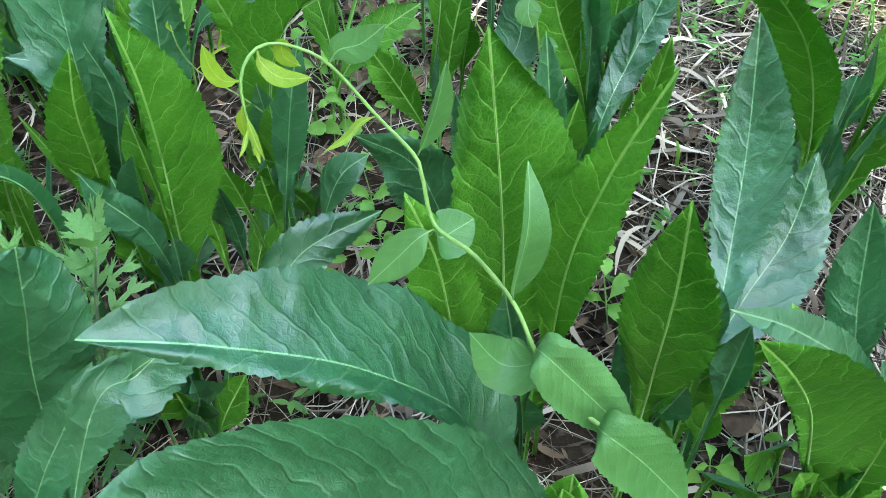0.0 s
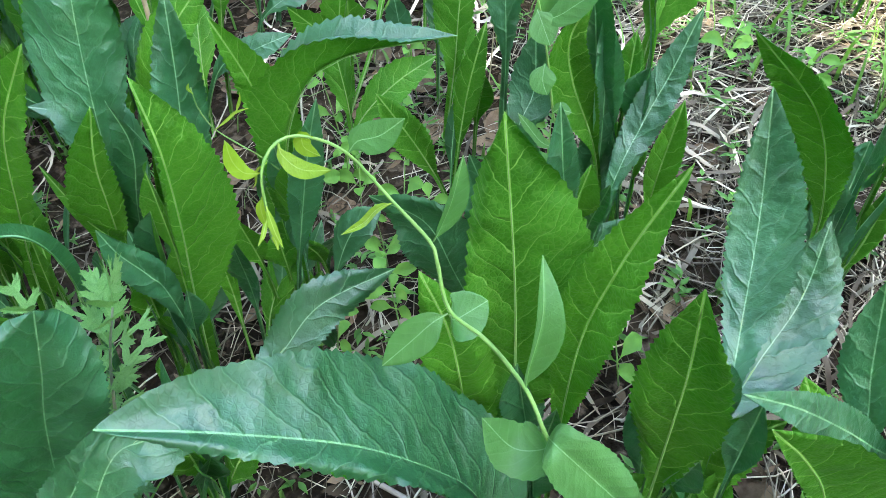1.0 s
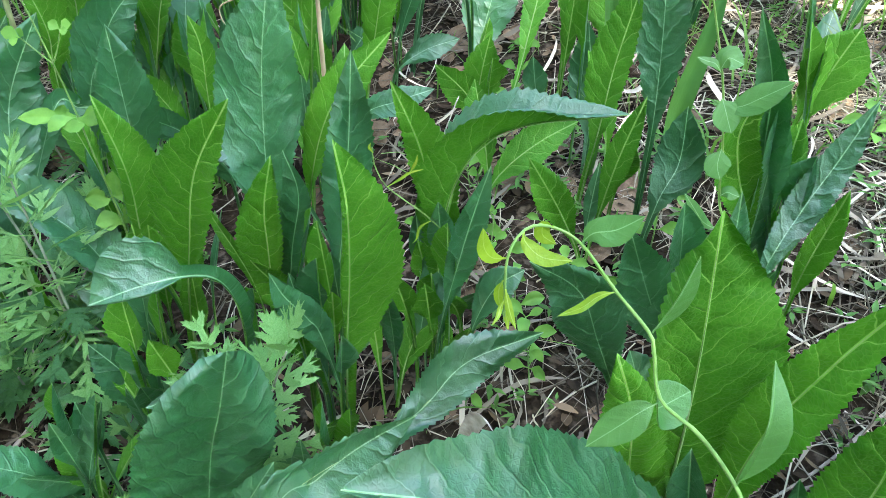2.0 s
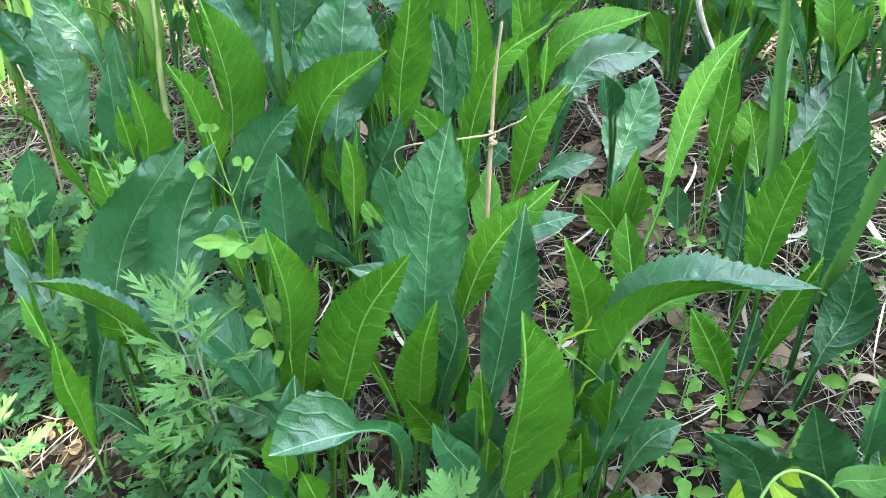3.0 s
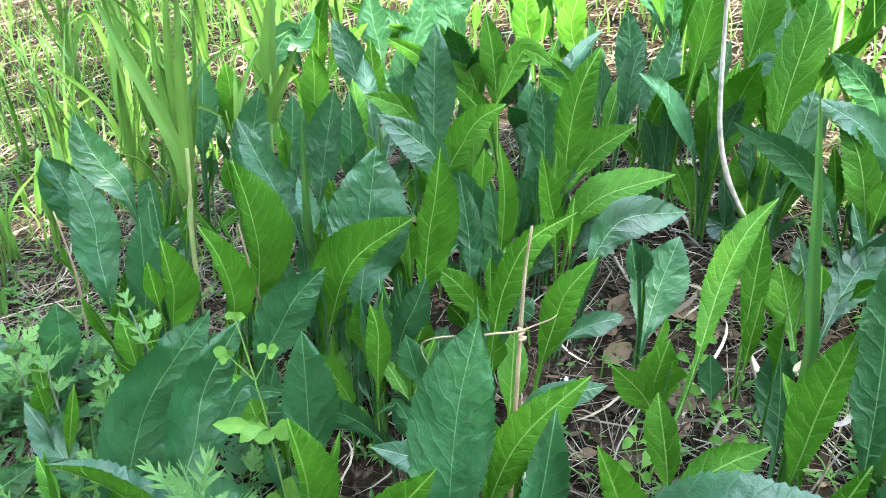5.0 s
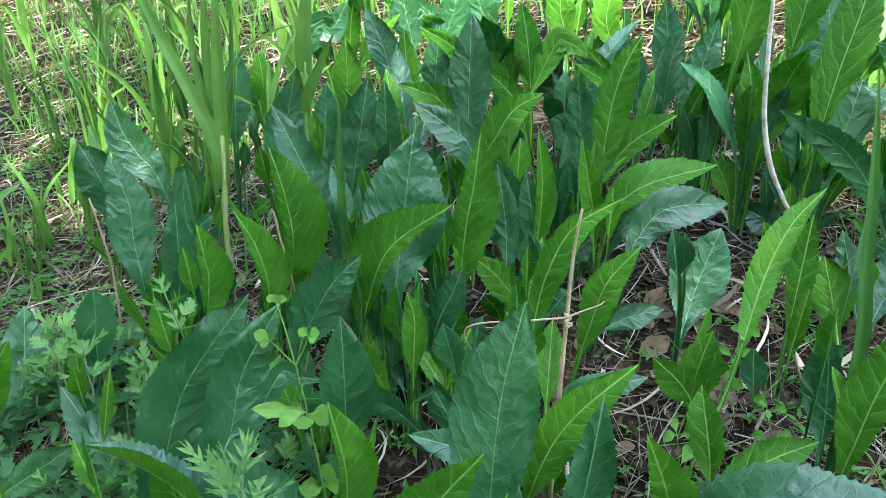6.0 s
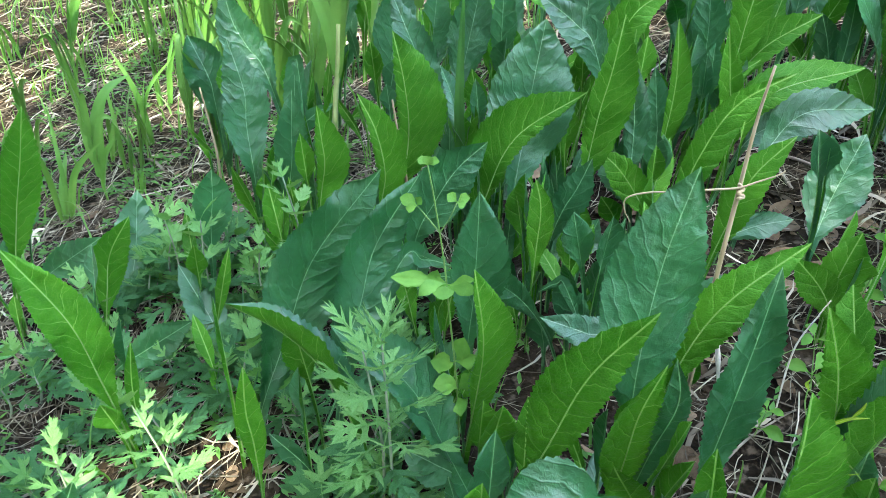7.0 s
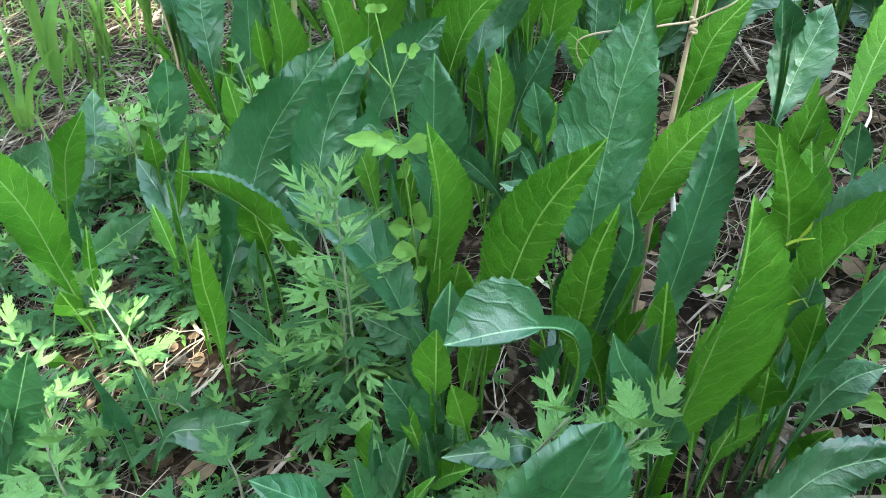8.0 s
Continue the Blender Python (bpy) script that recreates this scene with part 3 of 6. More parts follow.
leaf(plant, [(-1.702, 0.926, -0.068), (-1.682, 0.929, 0.063), (-1.619, 0.937, 0.258), (-1.579, 0.945, 0.368), (-1.544, 0.955, 0.482)], 0.078, -1, 60, 0.39)
plant = aster(0.024, 0.945)
leaf(plant, [(0.070, 0.975, 0.205), (0.069, 0.980, 0.308), (0.067, 0.990, 0.413), (0.054, 1.000, 0.557), (0.032, 1.000, 0.688)], 0.065, 1, -18, 0.38)
leaf(plant, [(-0.012, 1.024, 0.205), (-0.010, 1.022, 0.265), (-0.001, 1.012, 0.368), (0.005, 1.004, 0.468), (0.023, 1.000, 0.592)], 0.055, -1, -15, 0.34, cup=0.15, asym=-0.25)
leaf(plant, [(-0.001, 0.909, 0.178), (0.003, 0.904, 0.254), (0.011, 0.893, 0.341), (0.020, 0.885, 0.409), (0.037, 0.880, 0.489)], 0.035, -1, -8, 0.44)
leaf(plant, [(0.066, 0.906, 0.188), (0.086, 0.927, 0.310), (0.106, 0.948, 0.363), (0.103, 0.960, 0.442)], 0.065, 1, -9, 0.44)
leaf(plant, [(-0.004, 0.911, 0.178), (-0.014, 0.904, 0.231), (-0.043, 0.885, 0.302), (-0.068, 0.870, 0.354), (-0.095, 0.860, 0.402)], 0.047, -1, -6, 0.34)
plant = aster(-0.382, 0.954)
leaf(plant, [(-0.382, 0.954, 0.133), (-0.457, 0.932, 0.308), (-0.503, 0.918, 0.328), (-0.564, 0.900, 0.348)], 0.048, 1, 12, 0.54)
plant = aster(-1.242, 1.011)
leaf(plant, [(-1.279, 1.058, 0.027), (-1.261, 1.063, 0.234), (-1.248, 1.067, 0.310), (-1.242, 1.069, 0.370)], 0.072, 1, 49, 0.61, tipr=0.6)
leaf(plant, [(-1.205, 0.964, 0.015), (-1.198, 0.966, 0.085), (-1.176, 0.972, 0.177), (-1.150, 0.980, 0.276)], 0.024, -1, 48, 0.37)
plant = aster(-1.785, 1.022)
leaf(plant, [(-1.785, 1.022, -0.056), (-1.775, 1.026, -0.022), (-1.698, 1.059, 0.055), (-1.603, 1.100, 0.129)], 0.069, 1, 35, 0.19)
plant = aster(-0.176, 1.059)
leaf(plant, [(-0.183, 1.110, 0.202), (-0.137, 1.217, 0.312), (-0.108, 1.305, 0.457), (-0.079, 1.347, 0.542), (-0.035, 1.376, 0.602)], 0.051, -1, -4, 0.45, cup=0.15, asym=-0.10)
leaf(plant, [(-0.169, 1.009, 0.178), (-0.154, 1.013, 0.242), (-0.128, 1.021, 0.286), (-0.081, 1.035, 0.328), (-0.029, 1.050, 0.359)], 0.056, -1, -6, 0.33)
plant = aster(-0.887, 1.100)
leaf(plant, [(-0.887, 1.100, 0.095), (-0.851, 1.112, 0.292), (-0.822, 1.122, 0.362), (-0.786, 1.134, 0.428), (-0.738, 1.150, 0.481)], 0.090, 1, 28, 0.50, asym=-0.05)
plant = aster(-0.438, 1.101)
leaf(plant, [(-0.457, 1.072, 0.152), (-0.424, 1.045, 0.473), (-0.403, 1.026, 0.576), (-0.373, 1.020, 0.641), (-0.318, 1.028, 0.683)], 0.043, -1, 6, 0.62, cup=0.2, asym=0.16)
leaf(plant, [(-0.385, 1.165, 0.185), (-0.372, 1.155, 0.334), (-0.352, 1.140, 0.441), (-0.336, 1.134, 0.506), (-0.295, 1.139, 0.569)], 0.053, -1, -2, 0.51)
leaf(plant, [(-0.431, 1.131, 0.170), (-0.382, 1.135, 0.286), (-0.320, 1.140, 0.319), (-0.260, 1.150, 0.342)], 0.046, 1, 2, 0.45)
leaf(plant, [(-0.480, 1.034, 0.139), (-0.554, 1.012, 0.326), (-0.571, 1.008, 0.337), (-0.596, 1.000, 0.320)], 0.019, 1, 18, 0.67)
plant = aster(-0.006, 1.112)
leaf(plant, [(-0.006, 1.112, 0.228), (-0.006, 1.134, 0.300), (-0.014, 1.152, 0.386), (-0.029, 1.157, 0.470)], 0.056, 1, -13, 0.20, asym=-0.24)
plant = aster(-0.634, 1.139)
leaf(plant, [(-0.635, 1.101, 0.133), (-0.632, 1.102, 0.313), (-0.629, 1.103, 0.402), (-0.640, 1.100, 0.455)], 0.042, -1, 23, 0.61)
leaf(plant, [(-0.633, 1.176, 0.152), (-0.640, 1.174, 0.309), (-0.646, 1.172, 0.378), (-0.651, 1.170, 0.470)], 0.021, 1, 40, 0.46, cup=0.4)
plant = aster(-1.101, 1.176)
leaf(plant, [(-1.101, 1.176, 0.083), (-1.080, 1.170, 0.279), (-1.060, 1.165, 0.372), (-1.059, 1.160, 0.422), (-1.062, 1.155, 0.492)], 0.059, -1, 45, 0.51, asym=0.54)
plant = aster(-0.187, 1.188)
leaf(plant, [(-0.189, 1.192, 0.221), (-0.192, 1.183, 0.312), (-0.187, 1.180, 0.369), (-0.177, 1.180, 0.427)], 0.065, -1, -3, 0.25, asym=0.08)
leaf(plant, [(-0.184, 1.183, 0.220), (-0.188, 1.171, 0.289), (-0.211, 1.155, 0.338), (-0.258, 1.132, 0.393)], 0.053, -1, -19, 0.25, cup=0.15)
plant = aster(-0.759, 1.205)
leaf(plant, [(-0.716, 1.194, 0.144), (-0.713, 1.228, 0.369), (-0.709, 1.259, 0.468), (-0.708, 1.277, 0.537), (-0.698, 1.296, 0.649)], 0.145, 1, 20, 0.51)
leaf(plant, [(-0.801, 1.215, 0.137), (-0.792, 1.212, 0.216), (-0.756, 1.198, 0.354), (-0.706, 1.193, 0.477), (-0.600, 1.213, 0.564)], 0.075, -1, 13, 0.35, cup=0.15, asym=-0.50)
plant = aster(-1.237, 1.225)
leaf(plant, [(-1.260, 1.219, 0.070), (-1.275, 1.231, 0.289), (-1.288, 1.242, 0.386), (-1.290, 1.250, 0.456), (-1.317, 1.250, 0.559)], 0.090, 1, 41, 0.45)
leaf(plant, [(-1.214, 1.231, 0.080), (-1.203, 1.234, 0.219), (-1.185, 1.239, 0.326), (-1.180, 1.241, 0.389), (-1.172, 1.243, 0.477)], 0.066, 1, 43, 0.42, asym=-0.06)
plant = aster(-0.630, 1.231)
leaf(plant, [(-0.607, 1.253, 0.175), (-0.594, 1.237, 0.408), (-0.580, 1.221, 0.525), (-0.566, 1.213, 0.599), (-0.555, 1.208, 0.689)], 0.069, -1, 21, 0.49, asym=0.35)
leaf(plant, [(-0.652, 1.209, 0.157), (-0.635, 1.205, 0.291), (-0.618, 1.201, 0.356), (-0.597, 1.201, 0.404), (-0.578, 1.203, 0.460)], 0.056, 1, 21, 0.51, cup=0.2, asym=0.06)
plant = aster(-0.980, 1.240)
leaf(plant, [(-0.991, 1.298, 0.129), (-0.981, 1.295, 0.232), (-0.946, 1.284, 0.397), (-0.946, 1.272, 0.508), (-0.962, 1.259, 0.609)], 0.090, -1, 34, 0.38, asym=0.57)
leaf(plant, [(-0.969, 1.183, 0.104), (-0.953, 1.178, 0.298), (-0.939, 1.173, 0.376), (-0.949, 1.162, 0.460), (-0.976, 1.150, 0.527)], 0.056, -1, 36, 0.49, asym=0.50)
plant = aster(-0.073, 1.268)
leaf(plant, [(-0.058, 1.279, 0.262), (-0.058, 1.291, 0.411), (-0.058, 1.298, 0.519), (-0.058, 1.300, 0.584)], 0.042, -1, -9, 0.40, asym=0.06)
leaf(plant, [(-0.088, 1.256, 0.252), (-0.101, 1.252, 0.322), (-0.108, 1.250, 0.367)], 0.042, 1, -7, 0.20)
plant = aster(-0.224, 1.338)
leaf(plant, [(-0.224, 1.338, 0.252), (-0.211, 1.386, 0.327), (-0.200, 1.416, 0.384), (-0.175, 1.450, 0.481)], 0.101, 1, 0, 0.20, asym=-0.04)
plant = aster(-0.503, 1.346)
leaf(plant, [(-0.510, 1.401, 0.226), (-0.505, 1.398, 0.315), (-0.493, 1.389, 0.431), (-0.487, 1.379, 0.547), (-0.498, 1.369, 0.655)], 0.037, -1, 12, 0.42, cup=0.3, asym=0.43)
leaf(plant, [(-0.527, 1.309, 0.201), (-0.532, 1.318, 0.377), (-0.539, 1.329, 0.484), (-0.558, 1.330, 0.598)], 0.045, 1, 12, 0.48, asym=0.16)
leaf(plant, [(-0.472, 1.326, 0.213), (-0.490, 1.309, 0.318), (-0.514, 1.287, 0.373), (-0.546, 1.264, 0.425), (-0.580, 1.247, 0.458)], 0.055, -1, 4, 0.44)
plant = aster(-0.881, 1.377)
leaf(plant, [(-0.892, 1.432, 0.177), (-0.933, 1.428, 0.386), (-0.980, 1.423, 0.495), (-1.042, 1.412, 0.640)], 0.070, 1, 26, 0.48)
leaf(plant, [(-0.870, 1.323, 0.153), (-0.878, 1.321, 0.227), (-0.910, 1.311, 0.371), (-0.948, 1.300, 0.468)], 0.039, 1, 35, 0.26)
plant = aster(-1.232, 1.381)
leaf(plant, [(-1.232, 1.381, 0.115), (-1.246, 1.377, 0.487), (-1.256, 1.374, 0.356), (-1.205, 1.389, 0.384), (-1.167, 1.400, 0.404)], 0.048, 1, -41, 0.59)
plant = aster(-0.364, 1.381)
leaf(plant, [(-0.371, 1.386, 0.242), (-0.389, 1.361, 0.492), (-0.401, 1.344, 0.571), (-0.417, 1.330, 0.658)], 0.039, -1, 4, 0.58, cup=0.5)
leaf(plant, [(-0.344, 1.395, 0.249), (-0.327, 1.414, 0.398), (-0.314, 1.429, 0.451), (-0.272, 1.454, 0.502), (-0.167, 1.500, 0.509)], 0.077, 1, 20, 0.45)
leaf(plant, [(-0.376, 1.363, 0.236), (-0.362, 1.367, 0.275), (-0.313, 1.382, 0.307), (-0.252, 1.400, 0.326)], 0.048, 1, 7, 0.28)
plant = aster(0.066, 1.394)
leaf(plant, [(0.074, 1.391, 0.309), (0.109, 1.451, 0.401), (0.160, 1.500, 0.510)], 0.075, 1, -8, 0.20)
leaf(plant, [(0.079, 1.417, 0.317), (0.063, 1.512, 0.385), (0.036, 1.550, 0.464)], 0.048, 1, -13, 0.20)
leaf(plant, [(0.046, 1.376, 0.301), (0.030, 1.419, 0.359), (-0.002, 1.450, 0.453)], 0.079, -1, -12, 0.20)
plant = aster(-1.570, 1.506)
leaf(plant, [(-1.570, 1.506, 0.096), (-1.583, 1.502, 0.315), (-1.590, 1.500, 0.374), (-1.626, 1.489, 0.474)], 0.103, 1, 43, 0.51, tipr=0.6)
plant = aster(-1.346, 1.508)
leaf(plant, [(-1.346, 1.508, 0.130), (-1.408, 1.490, 0.400), (-1.446, 1.479, 0.468), (-1.472, 1.471, 0.522), (-1.486, 1.467, 0.599)], 0.089, 1, 14, 0.56, asym=-0.04)
plant = aster(-0.428, 1.550)
leaf(plant, [(-0.416, 1.587, 0.286), (-0.409, 1.573, 0.485), (-0.399, 1.551, 0.642), (-0.381, 1.546, 0.730), (-0.353, 1.550, 0.793)], 0.067, -1, 9, 0.48, cup=0.2, asym=0.07)
leaf(plant, [(-0.393, 1.527, 0.275), (-0.389, 1.523, 0.334), (-0.370, 1.507, 0.456), (-0.319, 1.510, 0.520), (-0.195, 1.536, 0.567)], 0.068, -1, 0, 0.30, cup=0.1, asym=-0.26)
leaf(plant, [(-0.443, 1.638, 0.295), (-0.409, 1.625, 0.466), (-0.365, 1.610, 0.561), (-0.278, 1.617, 0.632)], 0.065, -1, 7, 0.48, asym=-0.26)
leaf(plant, [(-0.485, 1.490, 0.252), (-0.489, 1.486, 0.297), (-0.515, 1.464, 0.430), (-0.534, 1.450, 0.549)], 0.055, 1, 8, 0.30, asym=0.05)
leaf(plant, [(-0.403, 1.506, 0.268), (-0.362, 1.537, 0.395), (-0.315, 1.573, 0.436), (-0.270, 1.600, 0.492)], 0.073, 1, 23, 0.51)
plant = aster(-0.579, 1.560)
leaf(plant, [(-0.579, 1.560, 0.255), (-0.658, 1.534, 0.530), (-0.701, 1.519, 0.590), (-0.775, 1.494, 0.647)], 0.070, 1, 14, 0.55, asym=-0.12)
plant = aster(-1.151, 1.595)
leaf(plant, [(-1.151, 1.595, 0.180), (-1.150, 1.609, 0.366), (-1.147, 1.630, 0.500), (-1.122, 1.650, 0.636)], 0.098, 1, 31, 0.46)
plant = aster(-0.884, 1.613)
leaf(plant, [(-0.884, 1.613, 0.224), (-0.878, 1.598, 0.471), (-0.873, 1.586, 0.578), (-0.870, 1.580, 0.665)], 0.053, 1, 26, 0.56, cup=0.2, asym=0.12)
plant = aster(0.146, 1.615)
leaf(plant, [(0.146, 1.615, 0.376), (0.145, 1.599, 0.509), (0.184, 1.600, 0.623)], 0.068, -1, -8, 0.30)
plant = aster(-0.016, 1.637)
leaf(plant, [(-0.006, 1.601, 0.350), (-0.043, 1.607, 0.494), (-0.096, 1.600, 0.606)], 0.052, -1, -14, 0.30, asym=-0.07)
leaf(plant, [(-0.026, 1.674, 0.365), (-0.076, 1.697, 0.403), (-0.132, 1.700, 0.427)], 0.066, 1, -15, 0.10)
plant = aster(-0.718, 1.660)
leaf(plant, [(-0.722, 1.698, 0.269), (-0.725, 1.707, 0.492), (-0.727, 1.718, 0.619), (-0.726, 1.728, 0.786)], 0.095, 1, 16, 0.48, asym=0.04)
leaf(plant, [(-0.713, 1.622, 0.251), (-0.667, 1.611, 0.478), (-0.630, 1.603, 0.560), (-0.596, 1.601, 0.617), (-0.540, 1.612, 0.654)], 0.076, -1, 16, 0.50)
plant = aster(-1.057, 1.670)
leaf(plant, [(-1.013, 1.657, 0.216), (-1.007, 1.663, 0.319), (-0.989, 1.681, 0.459), (-0.960, 1.700, 0.637)], 0.095, 1, 28, 0.36, asym=-0.06)
leaf(plant, [(-1.100, 1.684, 0.209), (-1.095, 1.693, 0.356), (-1.085, 1.711, 0.496), (-1.077, 1.720, 0.611)], 0.075, 1, 29, 0.43, asym=0.08)
plant = aster(-1.377, 1.736)
leaf(plant, [(-1.377, 1.736, 0.182), (-1.358, 1.742, 0.465), (-1.342, 1.747, 0.582), (-1.331, 1.750, 0.668)], 0.079, 1, 38, 0.57)
plant = aster(-0.470, 1.745)
leaf(plant, [(-0.470, 1.745, 0.318), (-0.472, 1.739, 0.429), (-0.476, 1.723, 0.564), (-0.490, 1.712, 0.673)], 0.067, 1, 7, 0.40, cup=0.2)
plant = aster(-0.222, 1.775)
leaf(plant, [(-0.223, 1.735, 0.351), (-0.223, 1.733, 0.395), (-0.219, 1.713, 0.558), (-0.229, 1.700, 0.693)], 0.035, 1, -1, 0.37, cup=0.4)
leaf(plant, [(-0.220, 1.815, 0.372), (-0.225, 1.814, 0.432), (-0.243, 1.809, 0.526), (-0.272, 1.800, 0.599)], 0.053, 1, -5, 0.36)
plant = aster(-0.703, 1.811)
leaf(plant, [(-0.703, 1.811, 0.300), (-0.799, 1.783, 0.548), (-0.861, 1.765, 0.595), (-0.911, 1.750, 0.612)], 0.060, -1, 2, 0.58)
plant = aster(-0.030, 1.814)
leaf(plant, [(-0.032, 1.811, 0.398), (-0.030, 1.810, 0.429), (-0.005, 1.801, 0.601), (0.013, 1.796, 0.732), (0.041, 1.800, 0.825)], 0.087, -1, -4, 0.43)
leaf(plant, [(-0.028, 1.818, 0.401), (-0.019, 1.826, 0.438), (0.030, 1.873, 0.507), (0.056, 1.900, 0.598)], 0.109, 1, 0, 0.26)
plant = aster(-0.537, 1.833)
leaf(plant, [(-0.575, 1.828, 0.323), (-0.622, 1.795, 0.547), (-0.658, 1.771, 0.616), (-0.705, 1.750, 0.662)], 0.052, -1, 2, 0.54)
leaf(plant, [(-0.500, 1.838, 0.336), (-0.508, 1.840, 0.417), (-0.530, 1.845, 0.524), (-0.540, 1.850, 0.648)], 0.076, 1, 6, 0.33)
plant = aster(0.197, 1.892)
leaf(plant, [(0.242, 1.852, 0.449), (0.187, 1.836, 0.632), (0.124, 1.817, 0.713), (0.065, 1.800, 0.756)], 0.063, 1, -30, 0.47)
leaf(plant, [(0.152, 1.931, 0.456), (0.160, 1.913, 0.572), (0.153, 1.900, 0.675)], 0.034, 1, -13, 0.30, cup=0.4)
plant = aster(-0.517, 1.954)
leaf(plant, [(-0.517, 1.954, 0.363), (-0.506, 1.958, 0.554), (-0.497, 1.960, 0.624), (-0.532, 1.950, 0.657)], 0.062, 1, 12, 0.54)
plant = aster(-0.270, 1.955)
leaf(plant, [(-0.270, 1.955, 0.399), (-0.258, 1.978, 0.570), (-0.225, 2.000, 0.754)], 0.074, 1, 5, 0.25)
plant = aster(-0.677, 1.984)
leaf(plant, [(-0.727, 1.935, 0.327), (-0.599, 1.972, 0.655), (-0.560, 1.984, 0.683), (-0.505, 2.000, 0.649)], 0.063, -1, 21, 0.64)
leaf(plant, [(-0.636, 1.989, 0.354), (-0.641, 1.980, 0.522), (-0.651, 1.962, 0.667), (-0.671, 1.950, 0.781)], 0.067, -1, 11, 0.48)
leaf(plant, [(-0.669, 2.029, 0.359), (-0.701, 2.019, 0.552), (-0.738, 2.008, 0.653), (-0.766, 2.000, 0.743)], 0.065, -1, 1, 0.51)
plant = aster(-1.445, 1.995)
leaf(plant, [(-1.468, 2.018, 0.239), (-1.298, 2.069, 0.636), (-1.234, 2.087, 0.667), (-1.191, 2.100, 0.743)], 0.078, 1, 38, 0.67)
leaf(plant, [(-1.423, 1.972, 0.234), (-1.413, 1.966, 0.393), (-1.397, 1.956, 0.527), (-1.398, 1.950, 0.617)], 0.082, -1, 38, 0.47)
plant = aster(-1.172, 1.996)
leaf(plant, [(-1.172, 1.996, 0.277), (-1.167, 1.998, 0.440), (-1.158, 2.000, 0.566), (-1.158, 2.000, 0.660)], 0.080, -1, 29, 0.47)
plant = aster(-0.966, 2.009)
leaf(plant, [(-1.020, 2.048, 0.312), (-1.042, 2.052, 0.501), (-1.071, 2.057, 0.622), (-1.119, 2.050, 0.731)], 0.083, 1, 15, 0.48)
leaf(plant, [(-0.968, 1.985, 0.304), (-0.967, 1.972, 0.512), (-0.967, 1.959, 0.604), (-0.970, 1.950, 0.703)], 0.056, -1, 24, 0.53)
leaf(plant, [(-0.909, 1.995, 0.315), (-0.904, 1.996, 0.511), (-0.899, 1.997, 0.615), (-0.891, 2.000, 0.704)], 0.071, 1, 21, 0.52)
plant = aster(-0.163, 2.082)
leaf(plant, [(-0.179, 2.116, 0.453), (-0.178, 2.114, 0.497), (-0.167, 2.096, 0.659), (-0.118, 2.100, 0.787)], 0.073, -1, 6, 0.37, asym=0.04)
leaf(plant, [(-0.147, 2.048, 0.441), (-0.106, 2.060, 0.561), (-0.050, 2.076, 0.617), (0.030, 2.100, 0.641)], 0.055, 1, 16, 0.41)
plant = aster(-0.344, 2.114)
leaf(plant, [(-0.322, 2.108, 0.430), (-0.323, 2.108, 0.455), (-0.328, 2.107, 0.632), (-0.351, 2.100, 0.782)], 0.078, 1, 0, 0.29)
leaf(plant, [(-0.365, 2.119, 0.426), (-0.380, 2.115, 0.509), (-0.417, 2.104, 0.597), (-0.431, 2.100, 0.683)], 0.088, 1, -6, 0.40)
plant = aster(-1.036, 2.297)
leaf(plant, [(-1.008, 2.280, 0.372), (-0.972, 2.290, 0.615), (-0.948, 2.297, 0.696), (-0.939, 2.300, 0.790)], 0.093, 1, 28, 0.57)
leaf(plant, [(-1.063, 2.315, 0.372), (-1.087, 2.308, 0.605), (-1.101, 2.304, 0.671), (-1.113, 2.300, 0.767)], 0.098, 1, 13, 0.58)
plant = aster(-0.471, 2.305)
leaf(plant, [(-0.471, 2.305, 0.457), (-0.489, 2.300, 0.612), (-0.511, 2.294, 0.704), (-0.490, 2.300, 0.807)], 0.078, -1, 0, 0.48)
plant = aster(-0.597, 2.312)
leaf(plant, [(-0.597, 2.312, 0.440), (-0.620, 2.305, 0.634), (-0.639, 2.299, 0.712), (-0.636, 2.300, 0.801)], 0.082, -1, -2, 0.54)
plant = aster(-0.836, 2.425)
leaf(plant, [(-0.836, 2.425, 0.433), (-0.869, 2.415, 0.616), (-0.903, 2.405, 0.699), (-0.919, 2.400, 0.779)], 0.097, 1, -2, 0.53)


# tall tufts at the sunny edge, a dark one among them, and a low one by the mugworts
plant = aster(-0.035, 1.590)
leaf(plant, [(-0.016, 1.600, 0.518), (0.003, 1.610, 0.591), (0.015, 1.620, 0.645), (0.027, 1.640, 0.718)], 0.080, 1, 10, 0.32)
leaf(plant, [(-0.047, 1.550, 0.571), (-0.040, 1.550, 0.660), (-0.030, 1.550, 0.753), (-0.014, 1.560, 0.844), (-0.010, 1.570, 0.904)], 0.077, -1, -8, 0.42)
plant = aster(-0.190, 1.760)
leaf(plant, [(-0.207, 1.750, 0.664), (-0.198, 1.740, 0.712), (-0.181, 1.730, 0.785), (-0.167, 1.720, 0.879)], 0.071, -1, 8, 0.55)
leaf(plant, [(-0.135, 1.700, 0.676), (-0.103, 1.700, 0.718), (-0.065, 1.690, 0.750), (-0.035, 1.680, 0.761)], 0.042, 1, 0, 0.60)
plant = aster(-0.100, 1.950)
leaf(plant, [(-0.087, 1.950, 0.652), (-0.074, 1.950, 0.720), (-0.058, 1.950, 0.797), (-0.052, 1.950, 0.876)], 0.088, -1, 12, 0.50)
plant = aster(0.245, 0.985)
